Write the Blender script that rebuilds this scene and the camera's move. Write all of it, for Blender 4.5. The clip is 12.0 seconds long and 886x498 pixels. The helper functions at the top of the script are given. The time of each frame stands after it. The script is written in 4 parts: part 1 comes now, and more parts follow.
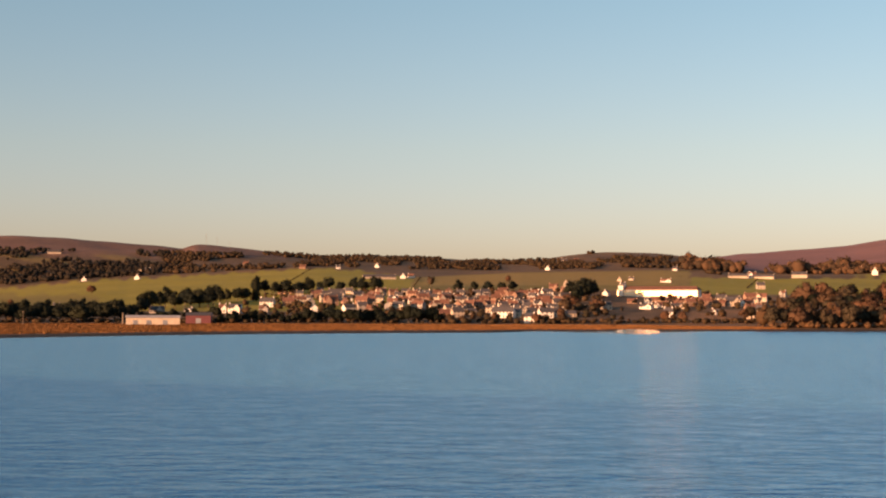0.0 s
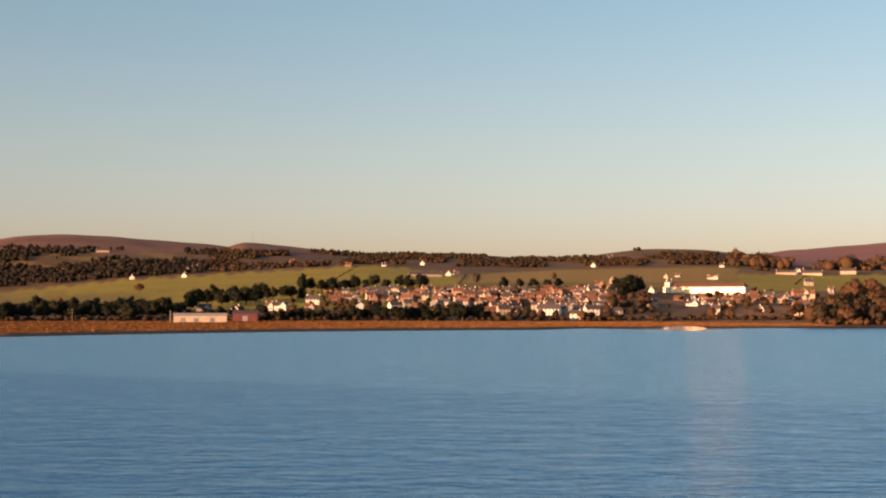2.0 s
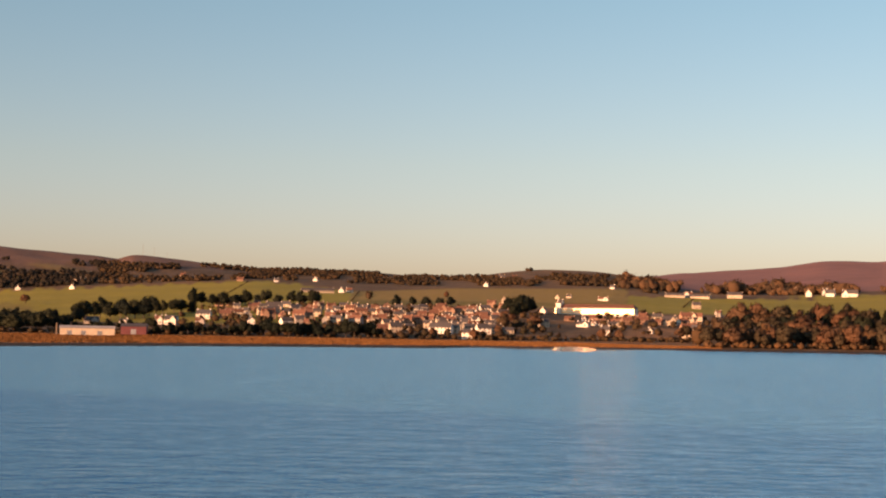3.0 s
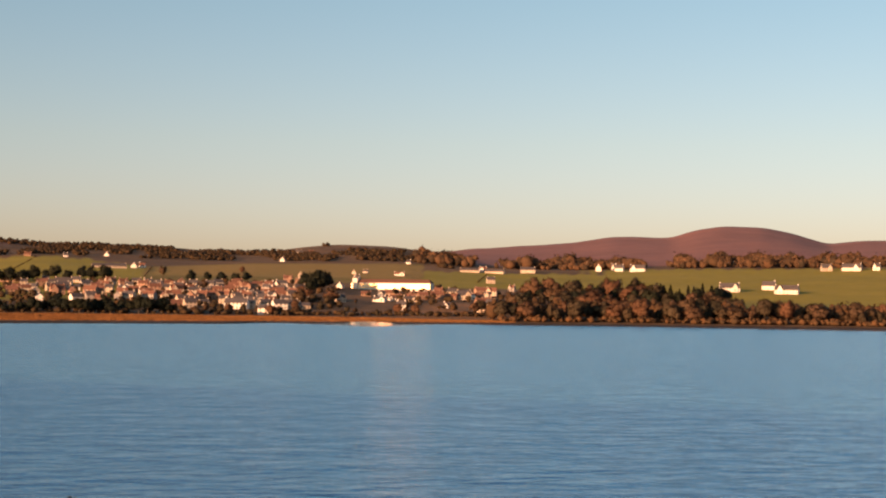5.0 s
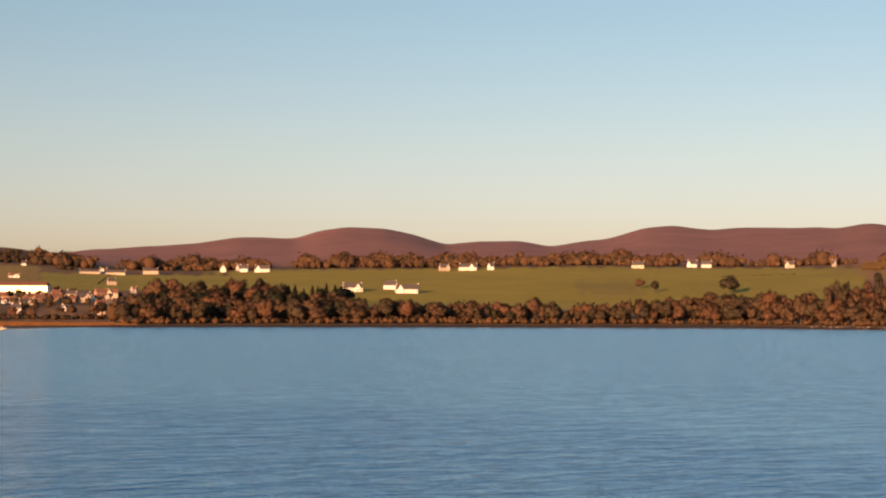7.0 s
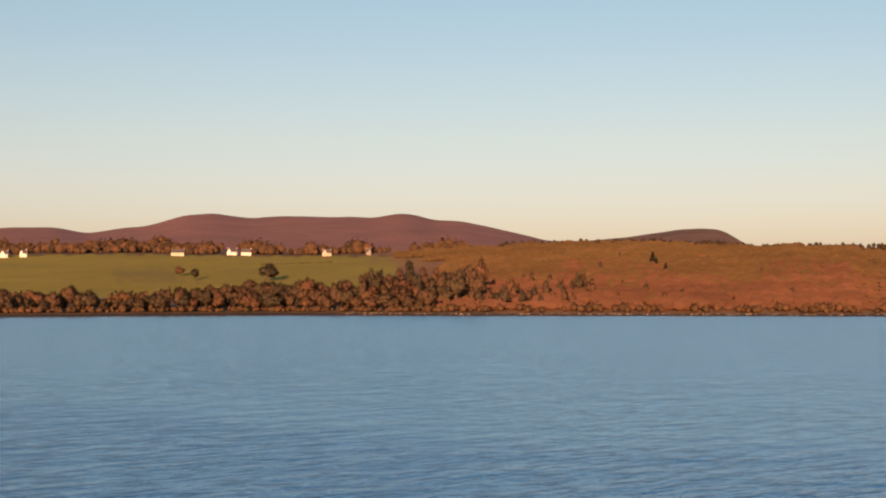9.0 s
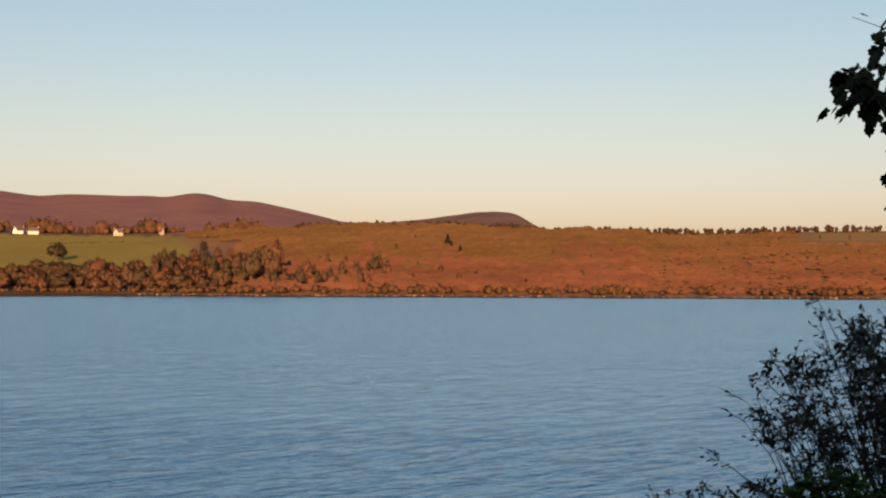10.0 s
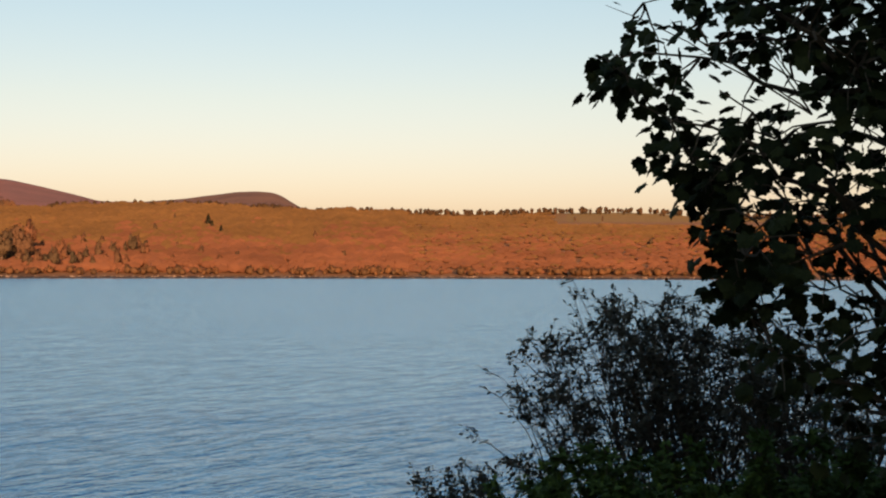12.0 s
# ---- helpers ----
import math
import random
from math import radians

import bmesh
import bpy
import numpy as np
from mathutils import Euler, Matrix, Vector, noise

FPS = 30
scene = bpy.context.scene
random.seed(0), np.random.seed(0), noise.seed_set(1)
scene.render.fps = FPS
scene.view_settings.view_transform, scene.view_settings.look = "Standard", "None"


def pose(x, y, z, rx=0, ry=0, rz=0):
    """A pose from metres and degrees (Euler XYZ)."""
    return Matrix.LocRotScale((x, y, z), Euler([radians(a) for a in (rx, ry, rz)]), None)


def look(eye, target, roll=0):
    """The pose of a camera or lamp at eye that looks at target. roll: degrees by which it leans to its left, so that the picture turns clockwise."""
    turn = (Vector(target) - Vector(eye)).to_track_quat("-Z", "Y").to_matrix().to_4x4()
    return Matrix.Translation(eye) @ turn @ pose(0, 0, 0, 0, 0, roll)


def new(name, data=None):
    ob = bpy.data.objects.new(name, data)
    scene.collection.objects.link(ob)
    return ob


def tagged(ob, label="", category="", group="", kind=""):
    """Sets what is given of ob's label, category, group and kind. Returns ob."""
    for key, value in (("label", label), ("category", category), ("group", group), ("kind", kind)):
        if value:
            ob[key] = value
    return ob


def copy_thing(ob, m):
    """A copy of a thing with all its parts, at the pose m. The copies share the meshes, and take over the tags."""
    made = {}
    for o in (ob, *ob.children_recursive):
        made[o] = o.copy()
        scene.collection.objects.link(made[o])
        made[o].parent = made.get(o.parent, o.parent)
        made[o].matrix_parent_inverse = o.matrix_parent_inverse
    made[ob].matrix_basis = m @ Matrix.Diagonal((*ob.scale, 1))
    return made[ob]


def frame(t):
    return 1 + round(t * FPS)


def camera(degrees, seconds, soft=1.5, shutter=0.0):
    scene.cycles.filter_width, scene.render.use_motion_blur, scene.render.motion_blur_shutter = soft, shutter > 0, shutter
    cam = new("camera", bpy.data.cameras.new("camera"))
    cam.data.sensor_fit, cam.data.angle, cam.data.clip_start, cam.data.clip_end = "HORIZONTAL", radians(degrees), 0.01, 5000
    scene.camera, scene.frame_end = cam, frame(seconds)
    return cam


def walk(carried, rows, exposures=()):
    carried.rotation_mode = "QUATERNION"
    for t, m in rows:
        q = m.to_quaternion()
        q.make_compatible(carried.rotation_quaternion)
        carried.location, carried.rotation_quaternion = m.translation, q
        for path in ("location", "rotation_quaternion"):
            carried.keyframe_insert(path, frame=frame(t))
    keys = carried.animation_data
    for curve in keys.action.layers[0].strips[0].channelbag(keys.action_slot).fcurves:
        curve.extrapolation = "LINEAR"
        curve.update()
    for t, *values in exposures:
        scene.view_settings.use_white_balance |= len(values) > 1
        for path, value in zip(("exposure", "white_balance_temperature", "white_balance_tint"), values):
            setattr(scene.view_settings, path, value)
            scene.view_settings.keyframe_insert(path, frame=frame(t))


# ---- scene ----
cam = camera(34.44, 12.0, soft=2.15)
EYE = 16.5
# seconds, turn to the right, tilt up, lean to the right (degrees)
ROWS = [
    (0.0, 0.003, 2.343, -0.253),
    (0.5, -0.265, 1.571, -0.533),
    (1.0, -2.357, 1.777, 0.069),
    (1.5, -2.118, 1.794, 0.160),
    (2.0, -1.824, 2.229, -0.141),
    (2.5, 0.103, 2.839, -0.050),
    (2.7, 1.092, 2.965, -0.496),
    (4.3, 7.607, 2.535, -0.875),
    (4.5, 8.314, 2.102, -0.559),
    (5.0, 10.623, 2.126, -0.905),
    (5.5, 13.543, 2.221, -0.899),
    (6.0, 17.875, 2.468, -0.382),
    (6.5, 21.505, 2.374, -0.244),
    (7.0, 25.568, 2.300, -0.275),
    (7.2, 27.458, 2.258, -0.527),
    (8.8, 42.112, 1.767, 0.010),
    (9.0, 43.847, 1.848, 0.039),
    (9.5, 47.831, 2.034, -0.086),
    (10.0, 52.012, 1.114, -0.220),
    (10.5, 54.940, 1.023, 0.083),
    (11.0, 57.309, 0.758, -0.117),
    (11.5, 59.936, 0.288, -0.352),
    (12.0, 61.530, 0.363, -0.198),
]
EXPOSURES = [(0.0, 1.42, 6520, 25), (4.5, 1.38, 6600, 25), (6.5, 1.27, 6680, 26), (9.5, 1.18, 6800, 28), (11.0, 1.22, 6950, 28), (12.0, 1.43, 7080, 28)]
walk(cam, [(t, pose(0, 0, EYE, 90 + tilt, lean, -turn)) for t, turn, tilt, lean in ROWS], EXPOSURES)

# ---- light ----
SUN_AZ, SUN_EL = -128.0, 9.0


def at(az, r, z=0.0):
    a = radians(az)
    return Vector((r * math.sin(a), r * math.cos(a), z))


world = bpy.data.worlds.new("sky")
scene.world = world
world.use_nodes = True
wn, wl = world.node_tree.nodes, world.node_tree.links
sky = wn.new("ShaderNodeTexSky")
sky.sky_type, sky.sun_disc = "NISHITA", False
sky.sun_elevation, sky.sun_rotation = radians(SUN_EL), radians(SUN_AZ % 360)
sky.altitude, sky.air_density, sky.dust_density, sky.ozone_density = 20, 1.0, 1.0, 1.2
# the low haze is a little rosier and the upper air a little clearer than the model's
wco, wse = wn.new("ShaderNodeTexCoord"), wn.new("ShaderNodeSeparateXYZ")
wl.new(wco.outputs["Generated"], wse.inputs[0])
wra = wn.new("ShaderNodeValToRGB")
wra.color_ramp.elements[0].position, wra.color_ramp.elements[0].color = 0.02, (0.93, 0.86, 1.06, 1)
wra.color_ramp.elements[1].position, wra.color_ramp.elements[1].color = 0.27, (0.82, 1.02, 0.96, 1)
wmid = wra.color_ramp.elements.new(0.11)
wmid.color = (0.95, 0.93, 0.93, 1)
wl.new(wse.outputs[2], wra.inputs[0])
wmx = wn.new("ShaderNodeMix")
wmx.data_type, wmx.blend_type = "RGBA", "MULTIPLY"
wmx.inputs[0].default_value = 1.0
wl.new(sky.outputs[0], wmx.inputs[6])
wl.new(wra.outputs[0], wmx.inputs[7])
wl.new(wmx.outputs[2], wn["Background"].inputs[0])
wn["Background"].inputs[1].default_value = 0.066
sun = new("sun", bpy.data.lights.new("sun", "SUN"))
sun.data.energy, sun.data.angle, sun.data.color = 4.8, radians(0.5), (1.0, 0.52, 0.24)
sun.matrix_world = look(at(SUN_AZ, 1000, 1000 * math.tan(radians(SUN_EL))), (0, 0, 0))

# ---- materials ----


def material(name, rough=0.9, metal=0.0):
    m = bpy.data.materials.new(name)
    m.use_nodes = True
    b = m.node_tree.nodes["Principled BSDF"]
    b.inputs["Roughness"].default_value, b.inputs["Metallic"].default_value = rough, metal
    b.inputs["Specular IOR Level"].default_value = 0.25
    return m, m.node_tree.nodes, m.node_tree.links, b


def noise_node(n, l, scale, detail=4.0, rough=0.55, coord="Object", stretch=None):
    t = n.new("ShaderNodeTexNoise")
    t.inputs["Scale"].default_value, t.inputs["Detail"].default_value, t.inputs["Roughness"].default_value = scale, detail, rough
    c = n.new("ShaderNodeTexCoord")
    src = c.outputs[coord]
    if stretch:
        mp = n.new("ShaderNodeMapping")
        mp.inputs["Rotation"].default_value = (0, 0, stretch[3])
        mp.inputs["Scale"].default_value = stretch[:3]
        l.new(src, mp.inputs[0])
        src = mp.outputs[0]
    l.new(src, t.inputs["Vector"])
    return t


def ramp_node(n, l, fac, stops):
    r = n.new("ShaderNodeValToRGB")
    e = r.color_ramp.elements
    while len(e) < len(stops):
        e.new(0.5)
    for el, (p, c) in zip(e, stops):
        el.position, el.color = p, (*c, 1)
    l.new(fac, r.inputs[0])
    return r


def mix_node(n, l, fac, a, b, mode="MIX"):
    x = n.new("ShaderNodeMix")
    x.data_type, x.blend_type = "RGBA", mode
    for s, v in ((x.inputs[0], fac), (x.inputs[6], a), (x.inputs[7], b)):
        if hasattr(v, "is_linked"):
            l.new(v, s)
        elif isinstance(v, tuple):
            s.default_value = (*v, 1)
        else:
            s.default_value = v
    return x.outputs[2]


def bumped(n, l, b, height, strength, dist):
    u = n.new("ShaderNodeBump")
    u.inputs["Strength"].default_value, u.inputs["Distance"].default_value = strength, dist
    l.new(height, u.inputs["Height"])
    l.new(u.outputs[0], b.inputs["Normal"])
    return u


def plain(name, low, high, scale, rough=0.85, metal=0.0, spread=0.0):
    """A surface that varies between two colours at two sizes, and from object to object by spread."""
    m, n, l, b = material(name, rough, metal)
    big, fine = noise_node(n, l, scale), noise_node(n, l, scale * 9, 6)
    mid = tuple((x + y) / 2 for x, y in zip(low, high))
    c1 = ramp_node(n, l, big.outputs[0], [(0.3, low), (0.7, high)]).outputs[0]
    c2 = ramp_node(n, l, fine.outputs[0], [(0.25, tuple(v * 0.75 for v in mid)), (0.75, tuple(min(1, v * 1.2) for v in mid))]).outputs[0]
    c = mix_node(n, l, 0.35, c1, c2)
    if spread:
        info = n.new("ShaderNodeObjectInfo")
        k = ramp_node(n, l, info.outputs["Random"], [(0.0, (1 - spread,) * 3), (1.0, (1.0,) * 3)]).outputs[0]
        c = mix_node(n, l, 1.0, c, k, "MULTIPLY")
    l.new(c, b.inputs["Base Color"])
    bumped(n, l, b, fine.outputs[0], 0.3, 0.05)
    return m


def foliage(name, stops, per="Random", scale=0.35, rough=0.8):
    """Leaves: colour varies from tree to tree and from clump to clump."""
    m, n, l, b = material(name, rough)
    b.inputs["Specular IOR Level"].default_value = 0.1
    if per == "Island":
        rnd = n.new("ShaderNodeNewGeometry").outputs["Random Per Island"]
    else:
        rnd = n.new("ShaderNodeObjectInfo").outputs["Random"]
    base = ramp_node(n, l, rnd, stops).outputs[0]
    t = noise_node(n, l, scale, 5, 0.7)
    k = ramp_node(n, l, t.outputs[0], [(0.3, (0.65, 0.65, 0.65)), (0.7, (1.15, 1.12, 1.08))]).outputs[0]
    l.new(mix_node(n, l, 1.0, base, k, "MULTIPLY"), b.inputs["Base Color"])
    bumped(n, l, b, t.outputs[0], 0.25, 0.3)
    return m


HARL = plain("white_harling", (0.62, 0.58, 0.52), (0.8, 0.77, 0.71), 0.25, spread=0.2)
CREAM = plain("cream_render", (0.42, 0.35, 0.27), (0.58, 0.5, 0.4), 0.25, spread=0.3)
SANDSTONE = plain("pink_sandstone", (0.24, 0.15, 0.11), (0.37, 0.24, 0.17), 0.3, spread=0.35)
GREYWALL = plain("grey_roughcast", (0.27, 0.25, 0.23), (0.42, 0.39, 0.36), 0.3, spread=0.4)
SLATE = plain("slate_roof", (0.05, 0.05, 0.055), (0.11, 0.1, 0.1), 0.5, 0.55, spread=0.3)
TILE = plain("brown_roof_tile", (0.13, 0.065, 0.045), (0.22, 0.11, 0.075), 0.5, 0.8, spread=0.4)
SHEET = plain("sheet_roof", (0.3, 0.27, 0.25), (0.42, 0.39, 0.36), 0.1, 0.5)
WOODPOLE = plain("weathered_pole", (0.12, 0.09, 0.07), (0.2, 0.16, 0.12), 1.0)
STEEL = plain("galvanised_steel", (0.35, 0.35, 0.36), (0.5, 0.5, 0.5), 1.0, 0.4, 0.8)
REDSHEET = plain("dark_red_cladding", (0.09, 0.03, 0.035), (0.13, 0.045, 0.05), 0.3, 0.6)
DOORPAINT = plain("dark_door_paint", (0.05, 0.04, 0.04), (0.1, 0.07, 0.06), 1.0, 0.5)
BARK = plain("bark", (0.05, 0.038, 0.028), (0.11, 0.085, 0.06), 2.0)
GLASS, gn, gl, gb = material("window_glass", 0.12)
gb.inputs["Base Color"].default_value = (0.03, 0.035, 0.04, 1)
gb.inputs["Specular IOR Level"].default_value = 0.5
GLARE, gn, gl, gb = material("coated_glazing", 0.42, 1.0)
gb.inputs["Base Color"].default_value = (0.68, 0.44, 0.2, 1)

BROADLEAF = foliage("autumn_leaves", [(0.0, (0.034, 0.032, 0.022)), (0.35, (0.058, 0.045, 0.028)), (0.7, (0.08, 0.05, 0.031)), (1.0, (0.105, 0.056, 0.033))])
# conifer needles; on the DARKS this dark tone stands for shade
CONIFER_AND_SHADE = foliage("needles_and_shaded_leaves", [(0.0, (0.008, 0.013, 0.011)), (1.0, (0.02, 0.024, 0.014))], scale=0.5)
HEDGE = foliage("wood_canopy", [(0.0, (0.026, 0.021, 0.013)), (0.5, (0.042, 0.03, 0.016)), (1.0, (0.06, 0.037, 0.019))], "Island", 0.1)
SCRUB = foliage("scrub_canopy", [(0.0, (0.05, 0.035, 0.02)), (1.0, (0.1, 0.055, 0.026))], "Island", 0.05)
BELT = foliage("belt_canopy", [(0.0, (0.025, 0.022, 0.016)), (0.4, (0.06, 0.038, 0.022)), (1.0, (0.095, 0.055, 0.03))], "Island", 0.05)
DARKWOOD = foliage("dark_wood_canopy", [(0.0, (0.012, 0.013, 0.011)), (1.0, (0.034, 0.026, 0.018))], "Island", 0.05)
LARCH = foliage("larch_canopy", [(0.0, (0.075, 0.038, 0.023)), (1.0, (0.094, 0.047, 0.028))], "Island", 0.008)
OLIVE = foliage("olive_canopy", [(0.0, (0.062, 0.042, 0.018)), (1.0, (0.079, 0.052, 0.022))], "Island", 0.008)
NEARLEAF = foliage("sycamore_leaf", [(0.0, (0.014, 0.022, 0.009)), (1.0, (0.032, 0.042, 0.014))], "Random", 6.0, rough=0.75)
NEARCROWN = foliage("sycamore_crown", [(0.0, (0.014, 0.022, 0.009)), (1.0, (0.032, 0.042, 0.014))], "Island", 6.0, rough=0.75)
WILLOW = foliage("willow_leaf", [(0.0, (0.035, 0.035, 0.026)), (1.0, (0.085, 0.078, 0.055))], "Island", 8.0)
BRAMBLE = foliage("bramble_leaf", [(0.0, (0.04, 0.075, 0.02)), (1.0, (0.085, 0.15, 0.035))], "Island", 8.0)

# land cover: weights stored on the ground's points
GROUND, n, l, b = material("land", 0.95)
cover = n.new("ShaderNodeVertexColor")
cover.layer_name = "cover"
cover2 = n.new("ShaderNodeVertexColor")
cover2.layer_name = "cover_more"
s1, s2 = n.new("ShaderNodeSeparateColor"), n.new("ShaderNodeSeparateColor")
l.new(cover.outputs[0], s1.inputs[0])
l.new(cover2.outputs[0], s2.inputs[0])
na, nb, nc = noise_node(n, l, 0.012, 6), noise_node(n, l, 0.09, 6, 0.65), noise_node(n, l, 1.2, 5, 0.7)


def two(low, high, t):
    return ramp_node(n, l, t.outputs[0], [(0.32, low), (0.68, high)]).outputs[0]


rough_c = two((0.07, 0.045, 0.025), (0.14, 0.085, 0.042), nb)
grass_c = mix_node(n, l, 0.5, two((0.165, 0.15, 0.012), (0.235, 0.2, 0.02), na), two((0.155, 0.14, 0.012), (0.25, 0.21, 0.024), nb))
heath_c = mix_node(n, l, 0.5, two((0.15, 0.078, 0.08), (0.23, 0.115, 0.1), na), two((0.15, 0.075, 0.075), (0.24, 0.125, 0.105), nb))
reed_c = mix_node(n, l, 0.5, two((0.15, 0.075, 0.032), (0.25, 0.13, 0.055), nb), two((0.12, 0.06, 0.025), (0.27, 0.15, 0.06), nc))
streak = noise_node(n, l, 0.0045, 6, 0.62, stretch=(0.55, 1.3, 1.0, 0.2))
streak_c = ramp_node(n, l, streak.outputs[0], [(0.38, (0.55, 0.58, 0.52)), (0.52, (0.95, 0.95, 0.95)), (0.66, (1.3, 1.22, 1.0))]).outputs[0]
rough_c, heath_c = mix_node(n, l, 0.9, rough_c, streak_c, "MULTIPLY"), mix_node(n, l, 0.3, heath_c, streak_c, "MULTIPLY")
grass_c = mix_node(n, l, 0.3, grass_c, streak_c, "MULTIPLY")
gold_c = two((0.17, 0.12, 0.025), (0.24, 0.165, 0.04), nb)
mud_c = two((0.014, 0.011, 0.01), (0.03, 0.023, 0.019), nb)
c = rough_c
for w, col in ((s1.outputs[0], grass_c), (s1.outputs[1], heath_c), (s1.outputs[2], reed_c), (s2.outputs[0], gold_c), (s2.outputs[1], mud_c)):
    c = mix_node(n, l, w, c, col)
l.new(c, b.inputs["Base Color"])
bumped(n, l, b, nb.outputs[0], 0.5, 3.0)

WATER, n, l, b = material("firth_water", 0.2, 0.8)
b.inputs["Base Color"].default_value = (0.125, 0.4, 0.59, 1)
b.inputs["Specular IOR Level"].default_value = 0.5
b.inputs["IOR"].default_value = 1.33
lee = n.new("ShaderNodeVertexColor")
lee.layer_name = "lee"
w1 = noise_node(n, l, 0.5, 4, 0.55, stretch=(0.42, 1.0, 1.0, 0.3))
w2 = noise_node(n, l, 0.02, 3, 0.5)
w3 = noise_node(n, l, 1.6, 2, 0.5)
crest = ramp_node(n, l, w1.outputs[0], [(0.52, (0, 0, 0)), (0.8, (1, 1, 1))]).outputs[0]
calm = ramp_node(n, l, w2.outputs[0], [(0.35, (0.25,) * 3), (0.65, (1, 1, 1))]).outputs[0]
swell = mix_node(n, l, 1.0, crest, calm, "MULTIPLY")
w4 = noise_node(n, l, 0.13, 4, 0.65, stretch=(0.5, 1.0, 1.0, 0.1))
gusts = ramp_node(n, l, w4.outputs[0], [(0.42, (0, 0, 0)), (0.72, (1, 1, 1))]).outputs[0]
ripples = mix_node(n, l, 0.36, mix_node(n, l, 0.12, swell, w3.outputs[0]), gusts, "ADD")
wave = mix_node(n, l, 1.0, ripples, lee.outputs[0], "MULTIPLY")
bumped(n, l, b, wave, 1.0, 1.9)
l.new(ramp_node(n, l, lee.outputs[0], [(0.0, (0.06,) * 3), (1.0, (0.26,) * 3)]).outputs[0], b.inputs["Roughness"])

# ---- the lie of the land ----


def curve(az, *knots, soft=0.6):
    """A smooth line through a few (bearing, value) pairs."""
    k = np.array(knots, float).reshape(-1, 2)
    az = np.asarray(az, float)
    return sum(np.interp(az + d, k[:, 0], k[:, 1]) for d in (-soft, -soft / 2, 0.0, soft / 2, soft)) / 5


def hills(az, base, *tops):
    """Rounded tops: bearing, height in degrees, breadth to the left and right, squareness."""
    az = np.asarray(az, float)
    out = np.zeros_like(az)
    for c, h, wl_, wr_, p in tops:
        d = np.where(az < c, (c - az) / wl_, (az - c) / wr_)
        out = np.maximum(out, (h - base) * np.exp(-np.abs(d) ** p))
    return base + out


def shore(az):
    return curve(az, -60, 560, -40, 620, -19, 751, -8, 875, 2.5, 962, 3.2, 1015, 15, 1115, 27, 1200, 37, 1245, 46, 1165, 60, 1160, 71, 1170, 95, 1250)


def rings(az):
    """Distances and elevations (degrees from the eye) at which the far land's slope changes, bearing by bearing."""
    s = shore(az)
    marsh = curve(az, 8, 1, 14, 0)
    r1 = marsh * np.maximum(1160, s + 35) + (1 - marsh) * (s + 18)
    e1 = np.degrees(np.arctan((curve(az, 8, 2.4, 14, 1.8) - EYE) / r1))
    e2 = curve(az, -30, -0.3, -19, -0.25, -12, -0.05, -8, 0.3, -4, 0.48, 0, 0.5, 5, 0.55, 9, 0.5, 13, 0.3, 18, 0.2, 26, 0.15, 33, 0.1, 38, 0.35, 44, 0.5, 50, 0.75, 70, 0.8, 95, 0.8)
    e3 = curve(az, -30, 0.3, -19, 0.45, -14, 0.97, -10.8, 1.19, -8, 1.33, -5, 1.5, -2.7, 1.42, 1, 1.35, 3, 1.42, 9, 1.48, 13, 1.3, 16, 1.3, 20, 1.44, 28, 1.54, 31, 1.6, 38, 1.57, 43, 1.7, 47, 1.95, 51, 2.05, 56, 1.82, 63, 1.7, 68, 1.85, 74, 1.6, 95, 1.5)
    left = hills(az, 1.8, (-16.8, 2.68, 4.5, 8.0, 2.0), (-9.7, 2.44, 1.3, 4.2, 1.7), (-2.4, 2.0, 4, 4, 3.0), (7.3, 2.24, 3.2, 4.6, 3.0))
    keep = curve(az, 8, 1, 14, 0)
    e4 = keep * left + (1 - keep) * curve(az, 10, 1.55, 16, 1.6, 20, 1.75, 32, 1.95, 36, 1.78, 40, 1.78, 46, 1.6, 52, 1.5, 95, 1.2)
    far = curve(az, 9, 1.8, 12, 2.16, 14, 2.31, 15.8, 2.46, 17.3, 2.7, 19.7, 2.71, 20.7, 3.02, 21.6, 3.17, 23.2, 3.15, 24.4, 2.88, 25.7, 2.47, 27, 2.64, 28.6, 2.64, 29.8, 2.44, 32, 2.7, 33.6, 3.16, 34.7, 3.26, 36.3, 3.07, 37.5, 3.15, 40.2, 3.14,
                41, 3.09, 42.1, 3.29, 42.7, 3.24, 43.5, 2.99, 44.6, 2.99, 46, 2.66, 48, 2.2, 49.5, 2.15, 51.3, 2.33, 52.7, 2.52, 53.2, 2.63, 54.1, 2.65, 54.9, 2.58, 55.3, 2.33, 55.7, 2.05, 56.4, 1.7, soft=0.25)
    e5 = np.where(az < 9, 1.5, far)
    return (s, r1, np.full_like(s, 1650.0), np.full_like(s, 2350.0), np.full_like(s, 3100.0), np.full_like(s, 4600.0)), (None, e1, e2, e3, e4, e5)


def far_height(az, r):
    """Height of the far land, for arrays of bearings and distances."""
    rr, ee = rings(az)
    edge_z = curve(az, -60, 1.5, 2.4, 1.3, 4, 0.7, 95, 0.55)
    hh = [edge_z] + [EYE + d * np.tan(np.radians(e)) for d, e in zip(rr[1:], ee[1:])]
    out = np.where(r < rr[0], np.maximum(-4.0, edge_z - (rr[0] - r) * 0.12), 0.0)
    for i in range(5):
        u = np.clip((r - rr[i]) / np.maximum(rr[i + 1] - rr[i], 1), 0, 1)
        inside = (r >= rr[i]) & (r < rr[i + 1])
        out = np.where(inside, hh[i] + (hh[i + 1] - hh[i]) * u, out)
    return np.where(r >= rr[5], hh[5] - (r - rr[5]) * 0.25, out)


